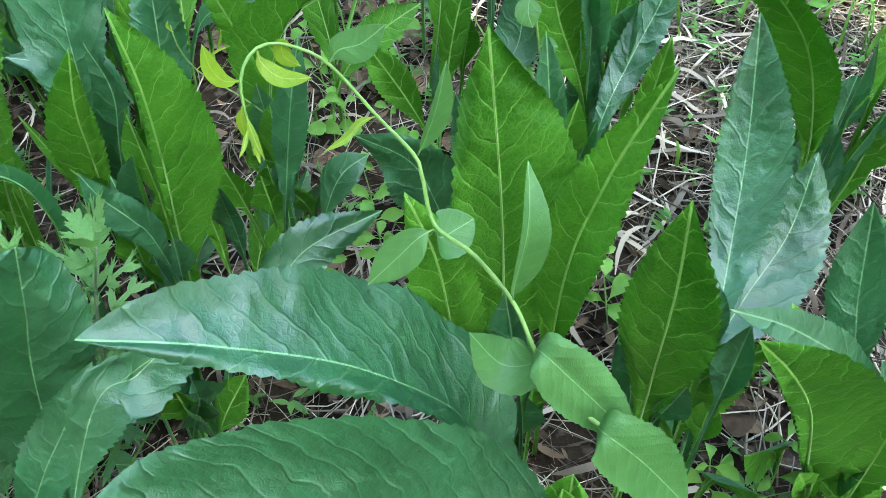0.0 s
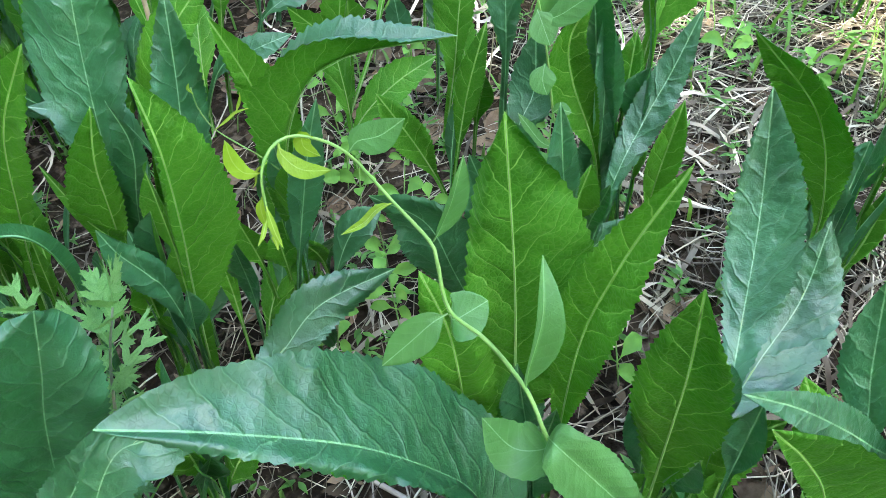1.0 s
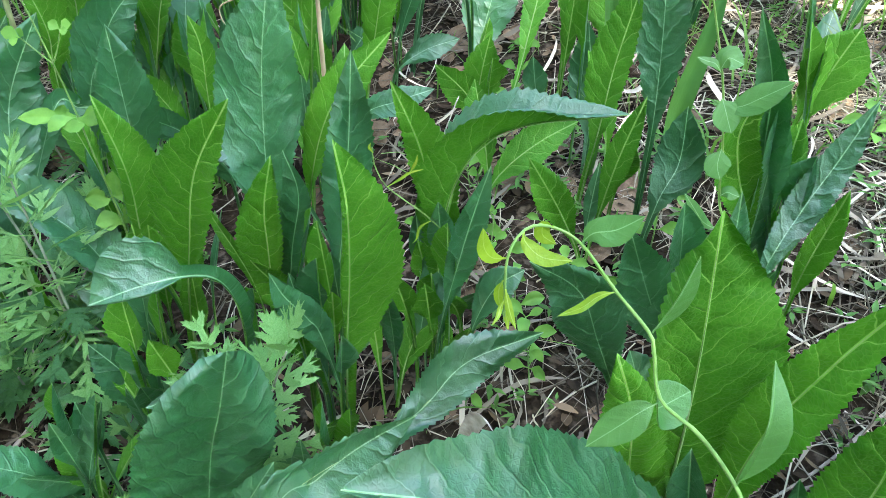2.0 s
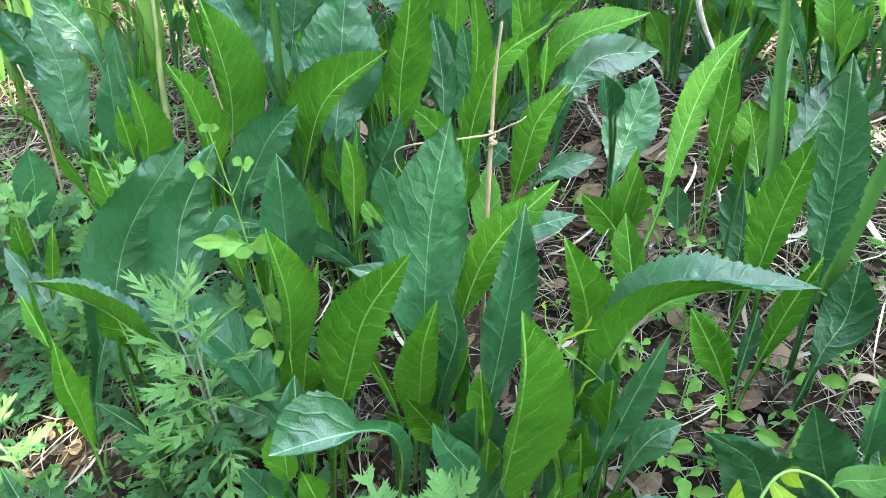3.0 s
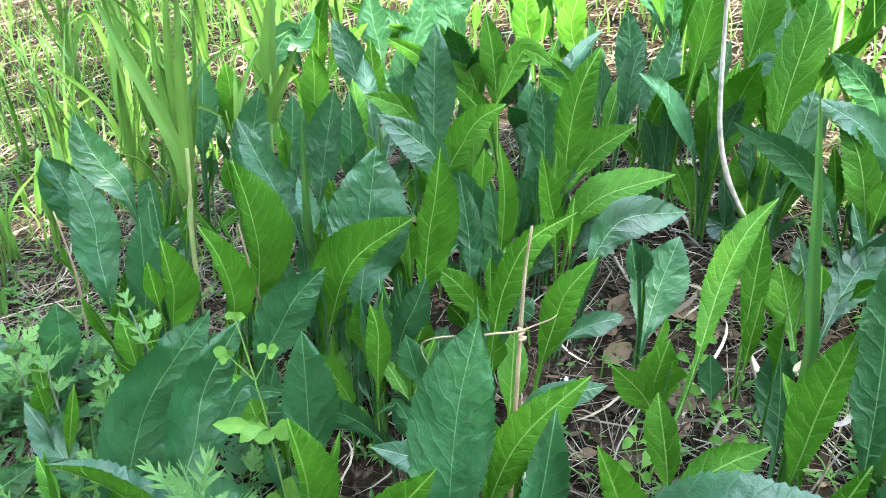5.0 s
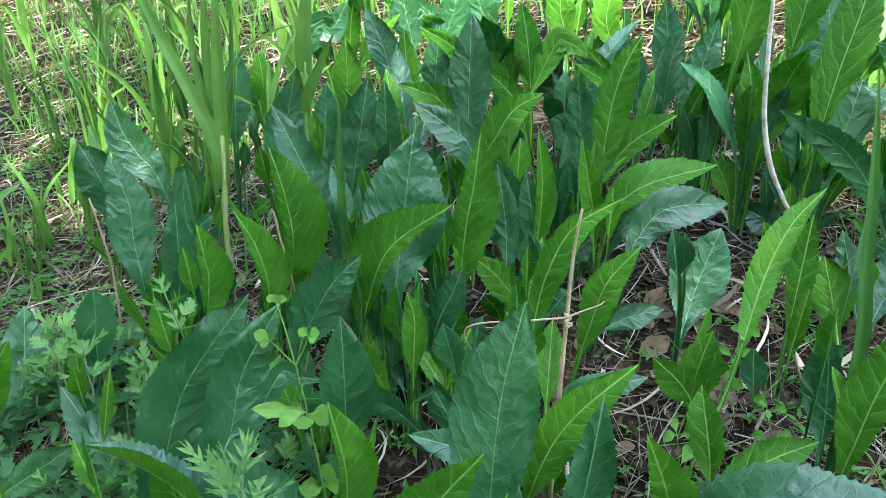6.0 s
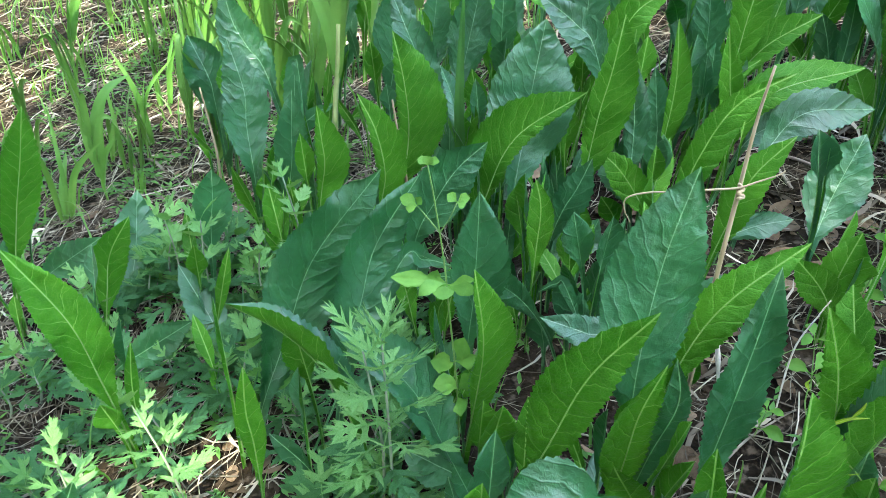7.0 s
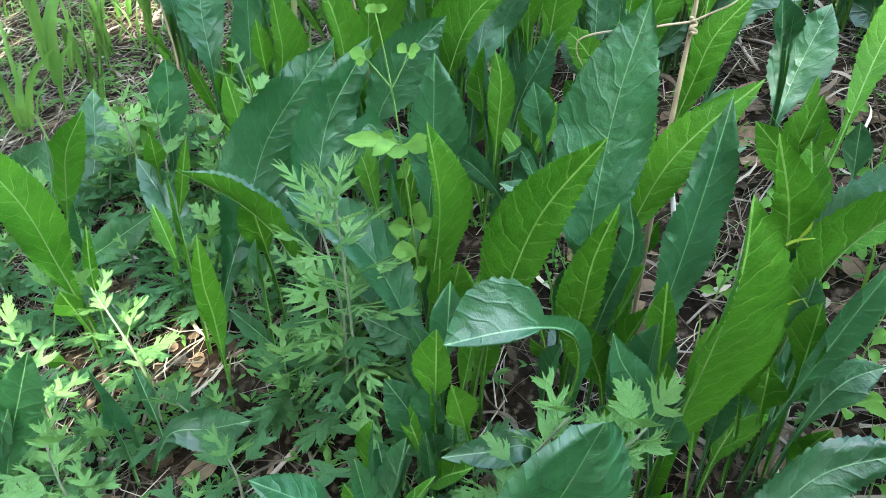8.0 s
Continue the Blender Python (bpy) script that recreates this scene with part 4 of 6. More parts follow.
leaf(plant, [(0.256, 1.000, 0.375), (0.257, 1.000, 0.435), (0.275, 1.000, 0.489), (0.294, 1.000, 0.546)], 0.080, -1, -10, 0.45)
plant = aster(-0.190, 0.730)
leaf(plant, [(-0.161, 0.740, 0.203), (-0.143, 0.752, 0.237), (-0.118, 0.764, 0.270), (-0.085, 0.776, 0.289)], 0.045, 1, 0, 0.30)


# ---- more asters behind, to the edge of sight ----
def wild_aster(x, y, leaves, tall, rng):
    plant = aster(x, y)
    for _ in range(leaves):
        a, reach = rng.uniform(0, 6.283), rng.uniform(0.03, 0.16)
        long = tall * rng.uniform(0.65, 1.1)
        dx, dy = math.cos(a) * reach, math.sin(a) * reach
        bx, by = x + dx * 0.2, y + dy * 0.2
        z = ground_z(bx, by)
        lean = rng.uniform(-0.03, 0.03)
        pts = [(bx, by, z), (bx + dx * 0.35, by + dy * 0.35, z + long * 0.45), (bx + dx * 0.8 + lean, by + dy * 0.8, z + long * 0.8), (bx + dx * 1.5 + lean * 2, by + dy * 1.5, z + long)]
        leaf(plant, pts, rng.uniform(0.055, 0.09) * long / 0.45, 1 if rng.random() < (0.3 if x > -0.4 else 0.55) else -1, rng.uniform(-45, 45), rng.uniform(0.3, 0.55), rng.uniform(0.05, 0.3), rand=rng)


rng = random.Random(11)
for x, y, leaves, tall in ((-1.30, 2.25, 6, 0.42), (-0.95, 2.45, 7, 0.45), (-0.55, 2.55, 7, 0.45), (-0.2, 2.4, 6, 0.45), (0.15, 2.2, 7, 0.45), (-0.75, 2.85, 7, 0.45), (-0.3, 2.85, 7, 0.45), (0.2, 2.7, 6, 0.42),
                           (0.45, 1.9, 6, 0.45), (0.5, 1.55, 5, 0.45), (0.72, 1.75, 5, 0.42), (0.02, 1.98, 6, 0.4), (-0.12, 1.72, 5, 0.38), (-0.35, 1.9, 5, 0.4), (-0.75, 2.12, 6, 0.4), (-0.55, 1.95, 4, 0.36),
                           (-0.66, 1.34, 5, 0.30), (-0.55, 1.1, 4, 0.26), (-0.85, 1.4, 4, 0.30), (-0.5, 1.55, 4, 0.32), (-0.9, 1.75, 5, 0.36), (0.62, 1.25, 4, 0.4), (0.38, 1.36, 4, 0.42), (0.28, 1.62, 5, 0.46), (0.16, 1.5, 3, 0.36), (0.75, 1.5, 4, 0.42), (-0.78, 1.02, 3, 0.24)):
    wild_aster(x, y, leaves, tall, rng)


# ---- short inner leaves and stalks that crowd the foot of every tuft ----
rng = random.Random(12)
for plant in [o for o in scene.objects if o.name.startswith("aster_plant")]:
    x, y, z = plant.location
    for _ in range(3 if x < -0.75 and y < 1.15 else 2 if x > -0.4 and 0.92 < y < 1.5 else 11 if y < 1.7 else 4):
        a, reach, long = rng.uniform(0, 6.283), rng.uniform(0.01, 0.07), rng.uniform(0.08, 0.26)
        dx, dy = math.cos(a) * reach, math.sin(a) * reach
        bx, by = x + rng.uniform(-0.05, 0.05), y + rng.uniform(-0.05, 0.05)
        z = ground_z(bx, by)
        if rng.random() < 0.45:
            bx, by, dx, dy, long = x + rng.uniform(-0.025, 0.025), y + rng.uniform(-0.025, 0.025), dx * 0.5, dy * 0.5, rng.uniform(0.16, 0.33)
            z = ground_z(bx, by)
            leaf(plant, [(bx, by, z), (bx + dx * 0.3, by + dy * 0.3, z + long * 0.5), (bx + dx * 1.3, by + dy * 1.3, z + long)], rng.uniform(0.03, 0.05), 1 if rng.random() < 0.5 else -1, rng.uniform(-60, 60), 0.9, rng.uniform(0.3, 0.8), rand=rng)
            continue
        leaf(plant, [(bx, by, z), (bx + dx * 0.3, by + dy * 0.3, z + long * 0.5), (bx + dx * 1.3, by + dy * 1.3, z + long)], rng.uniform(0.02, 0.055), 1 if rng.random() < 0.5 else -1, rng.uniform(-60, 60), rng.uniform(0.3, 0.6), rng.uniform(0.1, 0.5), rand=rng)


# ---- the young vine that arches over the nearest tuft ----
VINE = (MAT_VINE_UP, MAT_VINE_LOW)
YOUNG = (MAT_YOUNG, MAT_YOUNG)


def vine_leaf(parent, points, width, up=1, face=0, mats=VINE, cup=0.08, teeth=0.7, rib=0.28, tipr=0.0):
    return leaf(parent, points, width * (0.78 if mats is YOUNG else 1.0), up, face, 0.06, cup, tipr, form="ovate", mats=mats, teeth=teeth, rooted=False, rib=rib, wave=0.7)


vine = thing("climbing_vine", 0.17, 0.33, "young climbing vine shoot arching over aster leaves, yellow-green tip", "vine")
VINE_LINE = [(0.128, 0.275, 0.422), (0.107, 0.285, 0.443), (0.086, 0.300, 0.449), (0.069, 0.317, 0.474), (0.056, 0.335, 0.495), (0.032, 0.355, 0.515), (0.008, 0.374, 0.522), (-0.000, 0.388, 0.548), (-0.005, 0.395, 0.560), (-0.028, 0.410, 0.578), (-0.055, 0.415, 0.610), (-0.075, 0.410, 0.624), (-0.088, 0.400, 0.629), (-0.096, 0.390, 0.624), (-0.099, 0.383, 0.612), (-0.098, 0.380, 0.590), (-0.097, 0.378, 0.571)]
stem("stem", [(0.17, 0.33, ground_z(0.17, 0.33)), (0.165, 0.30, 0.25), *VINE_LINE], (0.0017, 0.0017, 0.0016, 0.0015, 0.0014, 0.0011, 0.0008), MAT_VINE, vine, 120, 8, "pale green wiry stem")
vine_leaf(vine, [(-0.054, 0.415, 0.611), (-0.048, 0.415, 0.619), (-0.035, 0.415, 0.623), (-0.020, 0.415, 0.635)], 0.020, 1, 10)
vine_leaf(vine, [(0.007, 0.374, 0.519), (-0.003, 0.369, 0.515), (-0.016, 0.365, 0.502), (-0.035, 0.360, 0.483)], 0.025, 1, 0)
vine_leaf(vine, [(0.008, 0.378, 0.514), (0.011, 0.385, 0.502), (0.022, 0.393, 0.503), (0.033, 0.400, 0.506)], 0.033, 1, 0, tipr=0.5)
vine_leaf(vine, [(0.056, 0.335, 0.496), (0.056, 0.335, 0.511), (0.061, 0.340, 0.552), (0.060, 0.360, 0.582)], 0.024, 1, 35, cup=0.6)
vine_leaf(vine, [(0.070, 0.317, 0.473), (0.070, 0.321, 0.454), (0.051, 0.326, 0.447), (0.030, 0.330, 0.472)], 0.036, 1, 20)
vine_leaf(vine, [(0.070, 0.317, 0.473), (0.073, 0.297, 0.491), (0.096, 0.293, 0.466), (0.137, 0.289, 0.418)], 0.039, 1, 0)
vine_leaf(vine, [(0.108, 0.285, 0.439), (0.109, 0.267, 0.457), (0.134, 0.264, 0.433), (0.168, 0.261, 0.390)], 0.043, 1, 0)
vine_leaf(vine, [(-0.003, 0.395, 0.560), (0.002, 0.397, 0.572), (0.008, 0.398, 0.591), (0.014, 0.400, 0.621)], 0.020, 1, 50, cup=0.4)
vine_leaf(vine, [(-0.028, 0.410, 0.578), (-0.038, 0.410, 0.573), (-0.048, 0.410, 0.561), (-0.063, 0.410, 0.551)], 0.009, 1, 30, YOUNG, 0.3)
vine_leaf(vine, [(-0.091, 0.400, 0.626), (-0.089, 0.397, 0.620), (-0.078, 0.393, 0.613), (-0.060, 0.390, 0.615)], 0.014, 1, 0, YOUNG)
vine_leaf(vine, [(-0.073, 0.410, 0.624), (-0.079, 0.410, 0.625), (-0.079, 0.410, 0.617), (-0.070, 0.410, 0.611)], 0.013, 1, 0, YOUNG)
vine_leaf(vine, [(-0.099, 0.386, 0.615), (-0.108, 0.384, 0.616), (-0.113, 0.382, 0.625), (-0.114, 0.380, 0.640)], 0.013, 1, 20, YOUNG)
vine_leaf(vine, [(-0.100, 0.382, 0.601), (-0.102, 0.382, 0.593), (-0.101, 0.382, 0.583), (-0.098, 0.382, 0.577)], 0.008, 1, 0, YOUNG)
vine_leaf(vine, [(-0.098, 0.380, 0.596), (-0.096, 0.377, 0.589), (-0.093, 0.373, 0.581), (-0.089, 0.370, 0.573)], 0.006, 1, 0, YOUNG)
vine_leaf(vine, [(-0.098, 0.380, 0.588), (-0.100, 0.377, 0.583), (-0.101, 0.373, 0.579), (-0.104, 0.370, 0.574)], 0.004, 1, 0, YOUNG)
vine_leaf(vine, [(-0.098, 0.380, 0.580), (-0.096, 0.378, 0.575), (-0.095, 0.377, 0.572), (-0.094, 0.375, 0.567)], 0.004, 1, 0, YOUNG)

# ---- an upright vine behind it, with round pale leaves ----
vine = thing("upright_vine", 0.10, 0.74, "thin upright vine stem with pale round leaves among asters", "vine")
stem("stem", [(0.10, 0.74, ground_z(0.10, 0.74)), *[(0.121, 0.720, 0.392), (0.105, 0.717, 0.460), (0.092, 0.714, 0.528), (0.077, 0.711, 0.589), (0.060, 0.709, 0.639), (0.045, 0.706, 0.679), (0.028, 0.703, 0.721), (0.014, 0.700, 0.756)]], (0.0016, 0.0015, 0.0012, 0.0008), MAT_VINE, vine, 50, 6)
for pts, w in (([(0.069, 0.700, 0.608), (0.073, 0.700, 0.619), (0.081, 0.700, 0.617), (0.088, 0.700, 0.614)], 0.022), ([(0.070, 0.700, 0.605), (0.063, 0.700, 0.613), (0.055, 0.700, 0.615), (0.046, 0.700, 0.618)], 0.008), ([(0.077, 0.700, 0.580), (0.080, 0.697, 0.574), (0.085, 0.693, 0.563), (0.091, 0.690, 0.550)], 0.028),
               ([(0.080, 0.700, 0.572), (0.095, 0.697, 0.575), (0.112, 0.693, 0.589), (0.133, 0.690, 0.606)], 0.025), ([(0.089, 0.700, 0.527), (0.088, 0.697, 0.520), (0.088, 0.693, 0.511), (0.093, 0.690, 0.499)], 0.026), ([(0.047, 0.700, 0.674), (0.036, 0.700, 0.678), (0.030, 0.700, 0.676), (0.023, 0.700, 0.673)], 0.012),
               ([(0.110, 0.710, 0.426), (0.094, 0.710, 0.434), (0.078, 0.710, 0.454), (0.068, 0.710, 0.467)], 0.013), ([(0.119, 0.720, 0.400), (0.103, 0.720, 0.401), (0.085, 0.720, 0.406), (0.067, 0.720, 0.414)], 0.022), ([(0.103, 0.710, 0.468), (0.109, 0.710, 0.473), (0.115, 0.710, 0.471), (0.122, 0.710, 0.469)], 0.014), ([(0.027, 0.700, 0.722), (0.037, 0.700, 0.727), (0.048, 0.700, 0.735), (0.062, 0.700, 0.733)], 0.024)):
    vine_leaf(vine, pts, w, 1, 0, tipr=0.2)

# ---- a thin dead vine with a withered knot ----
vine = thing("withered_vine", -0.19, 0.74, "thin withered vine stem with dried leaf scraps", "vine")
line = [(-0.178, 0.720, 0.360), (-0.182, 0.717, 0.379), (-0.205, 0.713, 0.406), (-0.225, 0.710, 0.423), (-0.246, 0.707, 0.443), (-0.256, 0.703, 0.470), (-0.257, 0.700, 0.493)]
stem("stem", [(line[0][0], line[0][1] + 0.02, ground_z(line[0][0], line[0][1] + 0.02)), *line], (0.001, 0.0009, 0.0007), MAT_VINE, vine, 40, 5)
for pts in ([(-0.242, 0.700, 0.445), (-0.226, 0.700, 0.458), (-0.217, 0.700, 0.466), (-0.202, 0.700, 0.472)], [(-0.217, 0.700, 0.466), (-0.213, 0.700, 0.474), (-0.210, 0.700, 0.481), (-0.209, 0.700, 0.489)], [(-0.256, 0.700, 0.486), (-0.258, 0.700, 0.489), (-0.260, 0.700, 0.493), (-0.258, 0.700, 0.498)], [(-0.194, 0.700, 0.406), (-0.206, 0.700, 0.396), (-0.210, 0.700, 0.379), (-0.215, 0.700, 0.372)]):
    leaf(vine, pts, 0.0035, 1, 0, 0.1, 0.4, form="ovate", mats=YOUNG, teeth=0, rooted=False, rib=0)

# ---- seedlings with three-part leaves ----
LEAFLET = (MAT_SEEDLING, MAT_SEEDLING)


def leaflets(parent, pts, width):
    leaf(parent, pts, width, 1, 0, 0.02, 0.18, form="aster", mats=LEAFLET, teeth=2.6, rooted=False, rib=0.25, wave=1.8)


herb = thing("branching_seedling", -0.65, 0.82, "slender branching seedling with pale three-part leaves", "seedling")
line = [(-0.644, 0.815, 0.187), (-0.652, 0.813, 0.307), (-0.660, 0.812, 0.379), (-0.664, 0.810, 0.431), (-0.673, 0.808, 0.500), (-0.682, 0.807, 0.554), (-0.688, 0.805, 0.588)]
stem("stem", [(line[0][0], line[0][1], ground_z(line[0][0], line[0][1])), *line], (0.0016, 0.0015, 0.0012, 0.0008), MAT_VINE, herb, 40, 6)
stem("branch", [(-0.672, 0.806, 0.502), (-0.685, 0.803, 0.518), (-0.699, 0.800, 0.535)], (0.001, 0.0006), MAT_VINE, herb, 10, 5)
stem("branch", [(-0.672, 0.806, 0.502), (-0.661, 0.808, 0.522), (-0.652, 0.810, 0.545)], (0.001, 0.0006), MAT_VINE, herb, 10, 5)
for pts, w in (([(-0.688, 0.805, 0.588), (-0.694, 0.805, 0.592), (-0.701, 0.805, 0.593)], 0.009), ([(-0.688, 0.805, 0.588), (-0.680, 0.805, 0.594), (-0.673, 0.805, 0.594)], 0.009), ([(-0.688, 0.805, 0.588), (-0.689, 0.805, 0.593), (-0.693, 0.805, 0.598)], 0.008), ([(-0.688, 0.805, 0.588), (-0.684, 0.805, 0.594), (-0.681, 0.805, 0.599)], 0.008),
               ([(-0.699, 0.800, 0.535), (-0.709, 0.800, 0.540), (-0.722, 0.800, 0.541)], 0.014), ([(-0.699, 0.800, 0.535), (-0.696, 0.800, 0.543), (-0.694, 0.800, 0.548)], 0.010), ([(-0.697, 0.795, 0.538), (-0.703, 0.795, 0.534), (-0.712, 0.795, 0.532)], 0.010), ([(-0.652, 0.810, 0.545), (-0.659, 0.810, 0.550), (-0.665, 0.810, 0.553)], 0.011),
               ([(-0.652, 0.810, 0.545), (-0.645, 0.810, 0.551), (-0.636, 0.810, 0.553)], 0.012), ([(-0.650, 0.805, 0.548), (-0.646, 0.805, 0.546), (-0.639, 0.805, 0.547)], 0.009),
               ([(-0.662, 0.805, 0.432), (-0.679, 0.800, 0.432), (-0.692, 0.795, 0.436), (-0.733, 0.790, 0.432)], 0.018), ([(-0.662, 0.805, 0.432), (-0.674, 0.797, 0.432), (-0.680, 0.788, 0.431), (-0.689, 0.780, 0.422)], 0.016), ([(-0.662, 0.805, 0.434), (-0.676, 0.805, 0.435), (-0.679, 0.805, 0.440), (-0.674, 0.805, 0.449)], 0.015),
               ([(-0.660, 0.800, 0.433), (-0.651, 0.797, 0.429), (-0.661, 0.793, 0.426), (-0.676, 0.790, 0.425)], 0.014), ([(-0.660, 0.800, 0.433), (-0.642, 0.797, 0.434), (-0.629, 0.793, 0.440), (-0.614, 0.790, 0.441)], 0.015), ([(-0.662, 0.805, 0.431), (-0.647, 0.805, 0.434), (-0.636, 0.805, 0.443), (-0.625, 0.805, 0.448)], 0.014),
               ([(-0.650, 0.810, 0.310), (-0.656, 0.803, 0.308), (-0.665, 0.797, 0.313), (-0.677, 0.790, 0.316)], 0.024), ([(-0.650, 0.810, 0.310), (-0.643, 0.810, 0.322), (-0.639, 0.810, 0.339), (-0.638, 0.810, 0.353)], 0.024), ([(-0.650, 0.810, 0.310), (-0.637, 0.807, 0.315), (-0.624, 0.803, 0.325), (-0.615, 0.800, 0.338)], 0.018),
               ([(-0.646, 0.812, 0.261), (-0.652, 0.805, 0.273), (-0.661, 0.797, 0.277), (-0.673, 0.790, 0.275)], 0.024), ([(-0.646, 0.812, 0.261), (-0.635, 0.808, 0.278), (-0.623, 0.804, 0.290), (-0.610, 0.800, 0.300)], 0.022), ([(-0.646, 0.812, 0.251), (-0.637, 0.801, 0.248), (-0.630, 0.791, 0.249), (-0.628, 0.780, 0.246)], 0.022)):
    leaflets(herb, pts, w * 1.15)


def seedling(x, y, high, rng, size=0.0155):
    """A short herb: a stem, and whorls of three leaflets."""
    z = ground_z(x, y)
    ob = thing("seedling", x, y, "small pale green seedling with three-part leaves", "seedling", "seedlings in the litter")
    lx, ly = rng.uniform(-0.2, 0.2) * high, rng.uniform(-0.2, 0.2) * high
    stem("stem", [(x, y, z), (x + lx * 0.5, y + ly * 0.3, z + high * 0.5), (x + lx, y + ly, z + high)], (0.0012, 0.0008), MAT_VINE, ob, 8, 5)
    for f in np.linspace(0.35, 1.0, max(2, int(high / 0.035))):
        a0 = rng.uniform(0, 6.28)
        for k in range(3):
            a = a0 + k * 2.1
            c, r = (x + lx * f, y + ly * f, z + high * f), size * rng.uniform(0.8, 1.5) * (1.3 - 0.5 * f)
            tip = (c[0] + math.cos(a) * r * 1.8, c[1] + math.sin(a) * r * 1.8, c[2] + rng.uniform(-0.1, 0.6) * r)
            mid = (c[0] + math.cos(a) * r, c[1] + math.sin(a) * r, c[2] + 0.5 * r)
            leaf(ob, [c, mid, tip], r * 0.85, 1, 0, 0.1, 0.25, form="aster", mats=LEAFLET, teeth=2.2, rooted=False, rib=0.4, wave=1.6)


rng = random.Random(4)
for p, h in (((-0.088, 0.830, 0.317), 0.10), ((0.060, 0.850, 0.351), 0.07), ((-0.147, 1.250, 0.347), 0.13), ((-0.061, 0.720, 0.363), 0.14), ((-0.094, 1.100, 0.334), 0.07), ((-0.065, 1.150, 0.314), 0.08), 
             ((0.270, 1.050, 0.354), 0.05), ((0.417, 1.150, 0.317), 0.06), ((0.500, 1.050, 0.313), 0.06), ((0.205, 0.620, 0.276), 0.10), ((0.283, 0.420, 0.235), 0.05), ((0.341, 0.420, 0.369), 0.08), ((-0.139, 0.950, 0.415), 0.08), ((-0.145, 0.700, 0.412), 0.08), ((-0.190, 1.100, 0.477), 0.1), ((-0.072, 0.920, 0.238), 0.10), ((-0.015, 0.850, 0.250), 0.09), ((0.096, 0.950, 0.276), 0.09), ((-0.370, 0.820, 0.251), 0.10), ((-0.162, 0.980, 0.334), 0.07), ((-0.258, 1.000, 0.319), 0.06)):
    seedling(p[0], p[1], h, rng)


# ---- mugwort: deeply cut leaves on grey stems ----
def cut_leaf(seed, lobes, slim=1.0):
    """A mugwort leaf lying along +y, one long: a narrow blade with pointed lobes that carry teeth."""
    r = random.Random(seed)
    verts, faces = [], []

    def lobe(x0, y0, a, long, wide, curl):
        base = len(verts)
        stations = ((0, 0.7), (0.22, 1.0), (0.48, 0.95), (0.75, 0.55), (1.0, 0.02))
        for s, w in stations:
            cx, cy = x0 + math.sin(a) * long * s, y0 + math.cos(a) * long * s
            px, py = math.cos(a) * wide * w * slim, -math.sin(a) * wide * w * slim
            z = 0.22 * (cx * cx) - curl * cy * cy
            verts.extend([(cx - px, cy - py, z + 0.012), (cx, cy, z), (cx + px, cy + py, z + 0.012)])
        for i in range(len(stations) - 1):
            for k in range(2):
                q = base + i * 3 + k
                faces.append((q, q + 1, q + 4, q + 3))

    stalk = 0.34
    lobe(0, 0, 0, 0.6, 0.014 / slim, 0.25)
    lobe(0, stalk, 0, 1.0 - stalk, 0.062, 0.25)
    for i in range(lobes):
        y = stalk + 0.04 + 0.34 * i / max(1, lobes - 1)
        for sgn in (-1, 1):
            a, long = sgn * radians(r.uniform(32, 46) + 10 * (1 - i)), r.uniform(0.34, 0.46) * (1.08 - 0.2 * i)
            lobe(0, y, a, long, 0.07, 0.25)
            for s, turn in ((0.42, 24), (0.55, -26)):
                if slim == 1.0 or r.random() < 0.4:
                    lobe(math.sin(a) * long * s, y + math.cos(a) * long * s, a + radians(turn), long * r.uniform(0.32, 0.46), 0.028, 0.25)
    for sgn in (-1, 1):
        lobe(0, 0.76, sgn * 0.5, 0.17, 0.032, 0.25)
    return mesh_from("leaf", verts, faces)


CUT = [cut_leaf(k, 2 + k % 2) for k in range(6)]
CUT_SLIM = [cut_leaf(k + 9, 3, 0.58) for k in range(5)]
CUT_YOUNG = [m.copy() for m in CUT]
for made, mat in ((CUT, MAT_MUG), (CUT_YOUNG, MAT_MUG_YOUNG), (CUT_SLIM, MAT_MUG_YOUNG)):
    for m in made:
        m.materials.append(mat)
        m.polygons.foreach_set("use_smooth", [True] * len(m.polygons))


def mugwort(points, count, size, rng, young=0.3, label="grey-green mugwort with deeply cut leaves", group="mugworts", slim=False):
    """A stem through the points, with leaves all round it, paler and more upright towards the top."""
    root = points[0]
    ob = thing("mugwort", root[0], root[1], label, "mugwort", group)
    pts = [(root[0], root[1], ground_z(root[0], root[1]) - 0.003), *points[1:]]
    line, _ = spline(pts, count + 1)
    stem("stem", pts, (0.0024, 0.002, 0.0012), MAT_MUG_STEM, ob, 14, 6)
    inv = Matrix.Translation(ob.location).inverted()
    for k in range(count):
        f = (k + 1) / count
        place = line[1 + k]
        turn, lift = k * 137.5 + rng.uniform(-25, 25), 5 + 68 * f ** 1.3 + rng.uniform(-12, 12)
        long = size * (1.15 - 0.45 * f) * rng.uniform(0.8, 1.15)
        one = new("leaf", rng.choice(CUT_SLIM if slim and rng.random() < 0.7 else CUT_YOUNG if f > 1 - young else CUT))
        one.parent = ob
        one.matrix_parent_inverse = inv
        one.matrix_basis = Matrix.Translation(Vector(place)) @ Euler((radians(lift), rng.uniform(-0.3, 0.3), radians(turn))).to_matrix().to_4x4() @ Matrix.Diagonal((long, long, long, 1))
    return ob


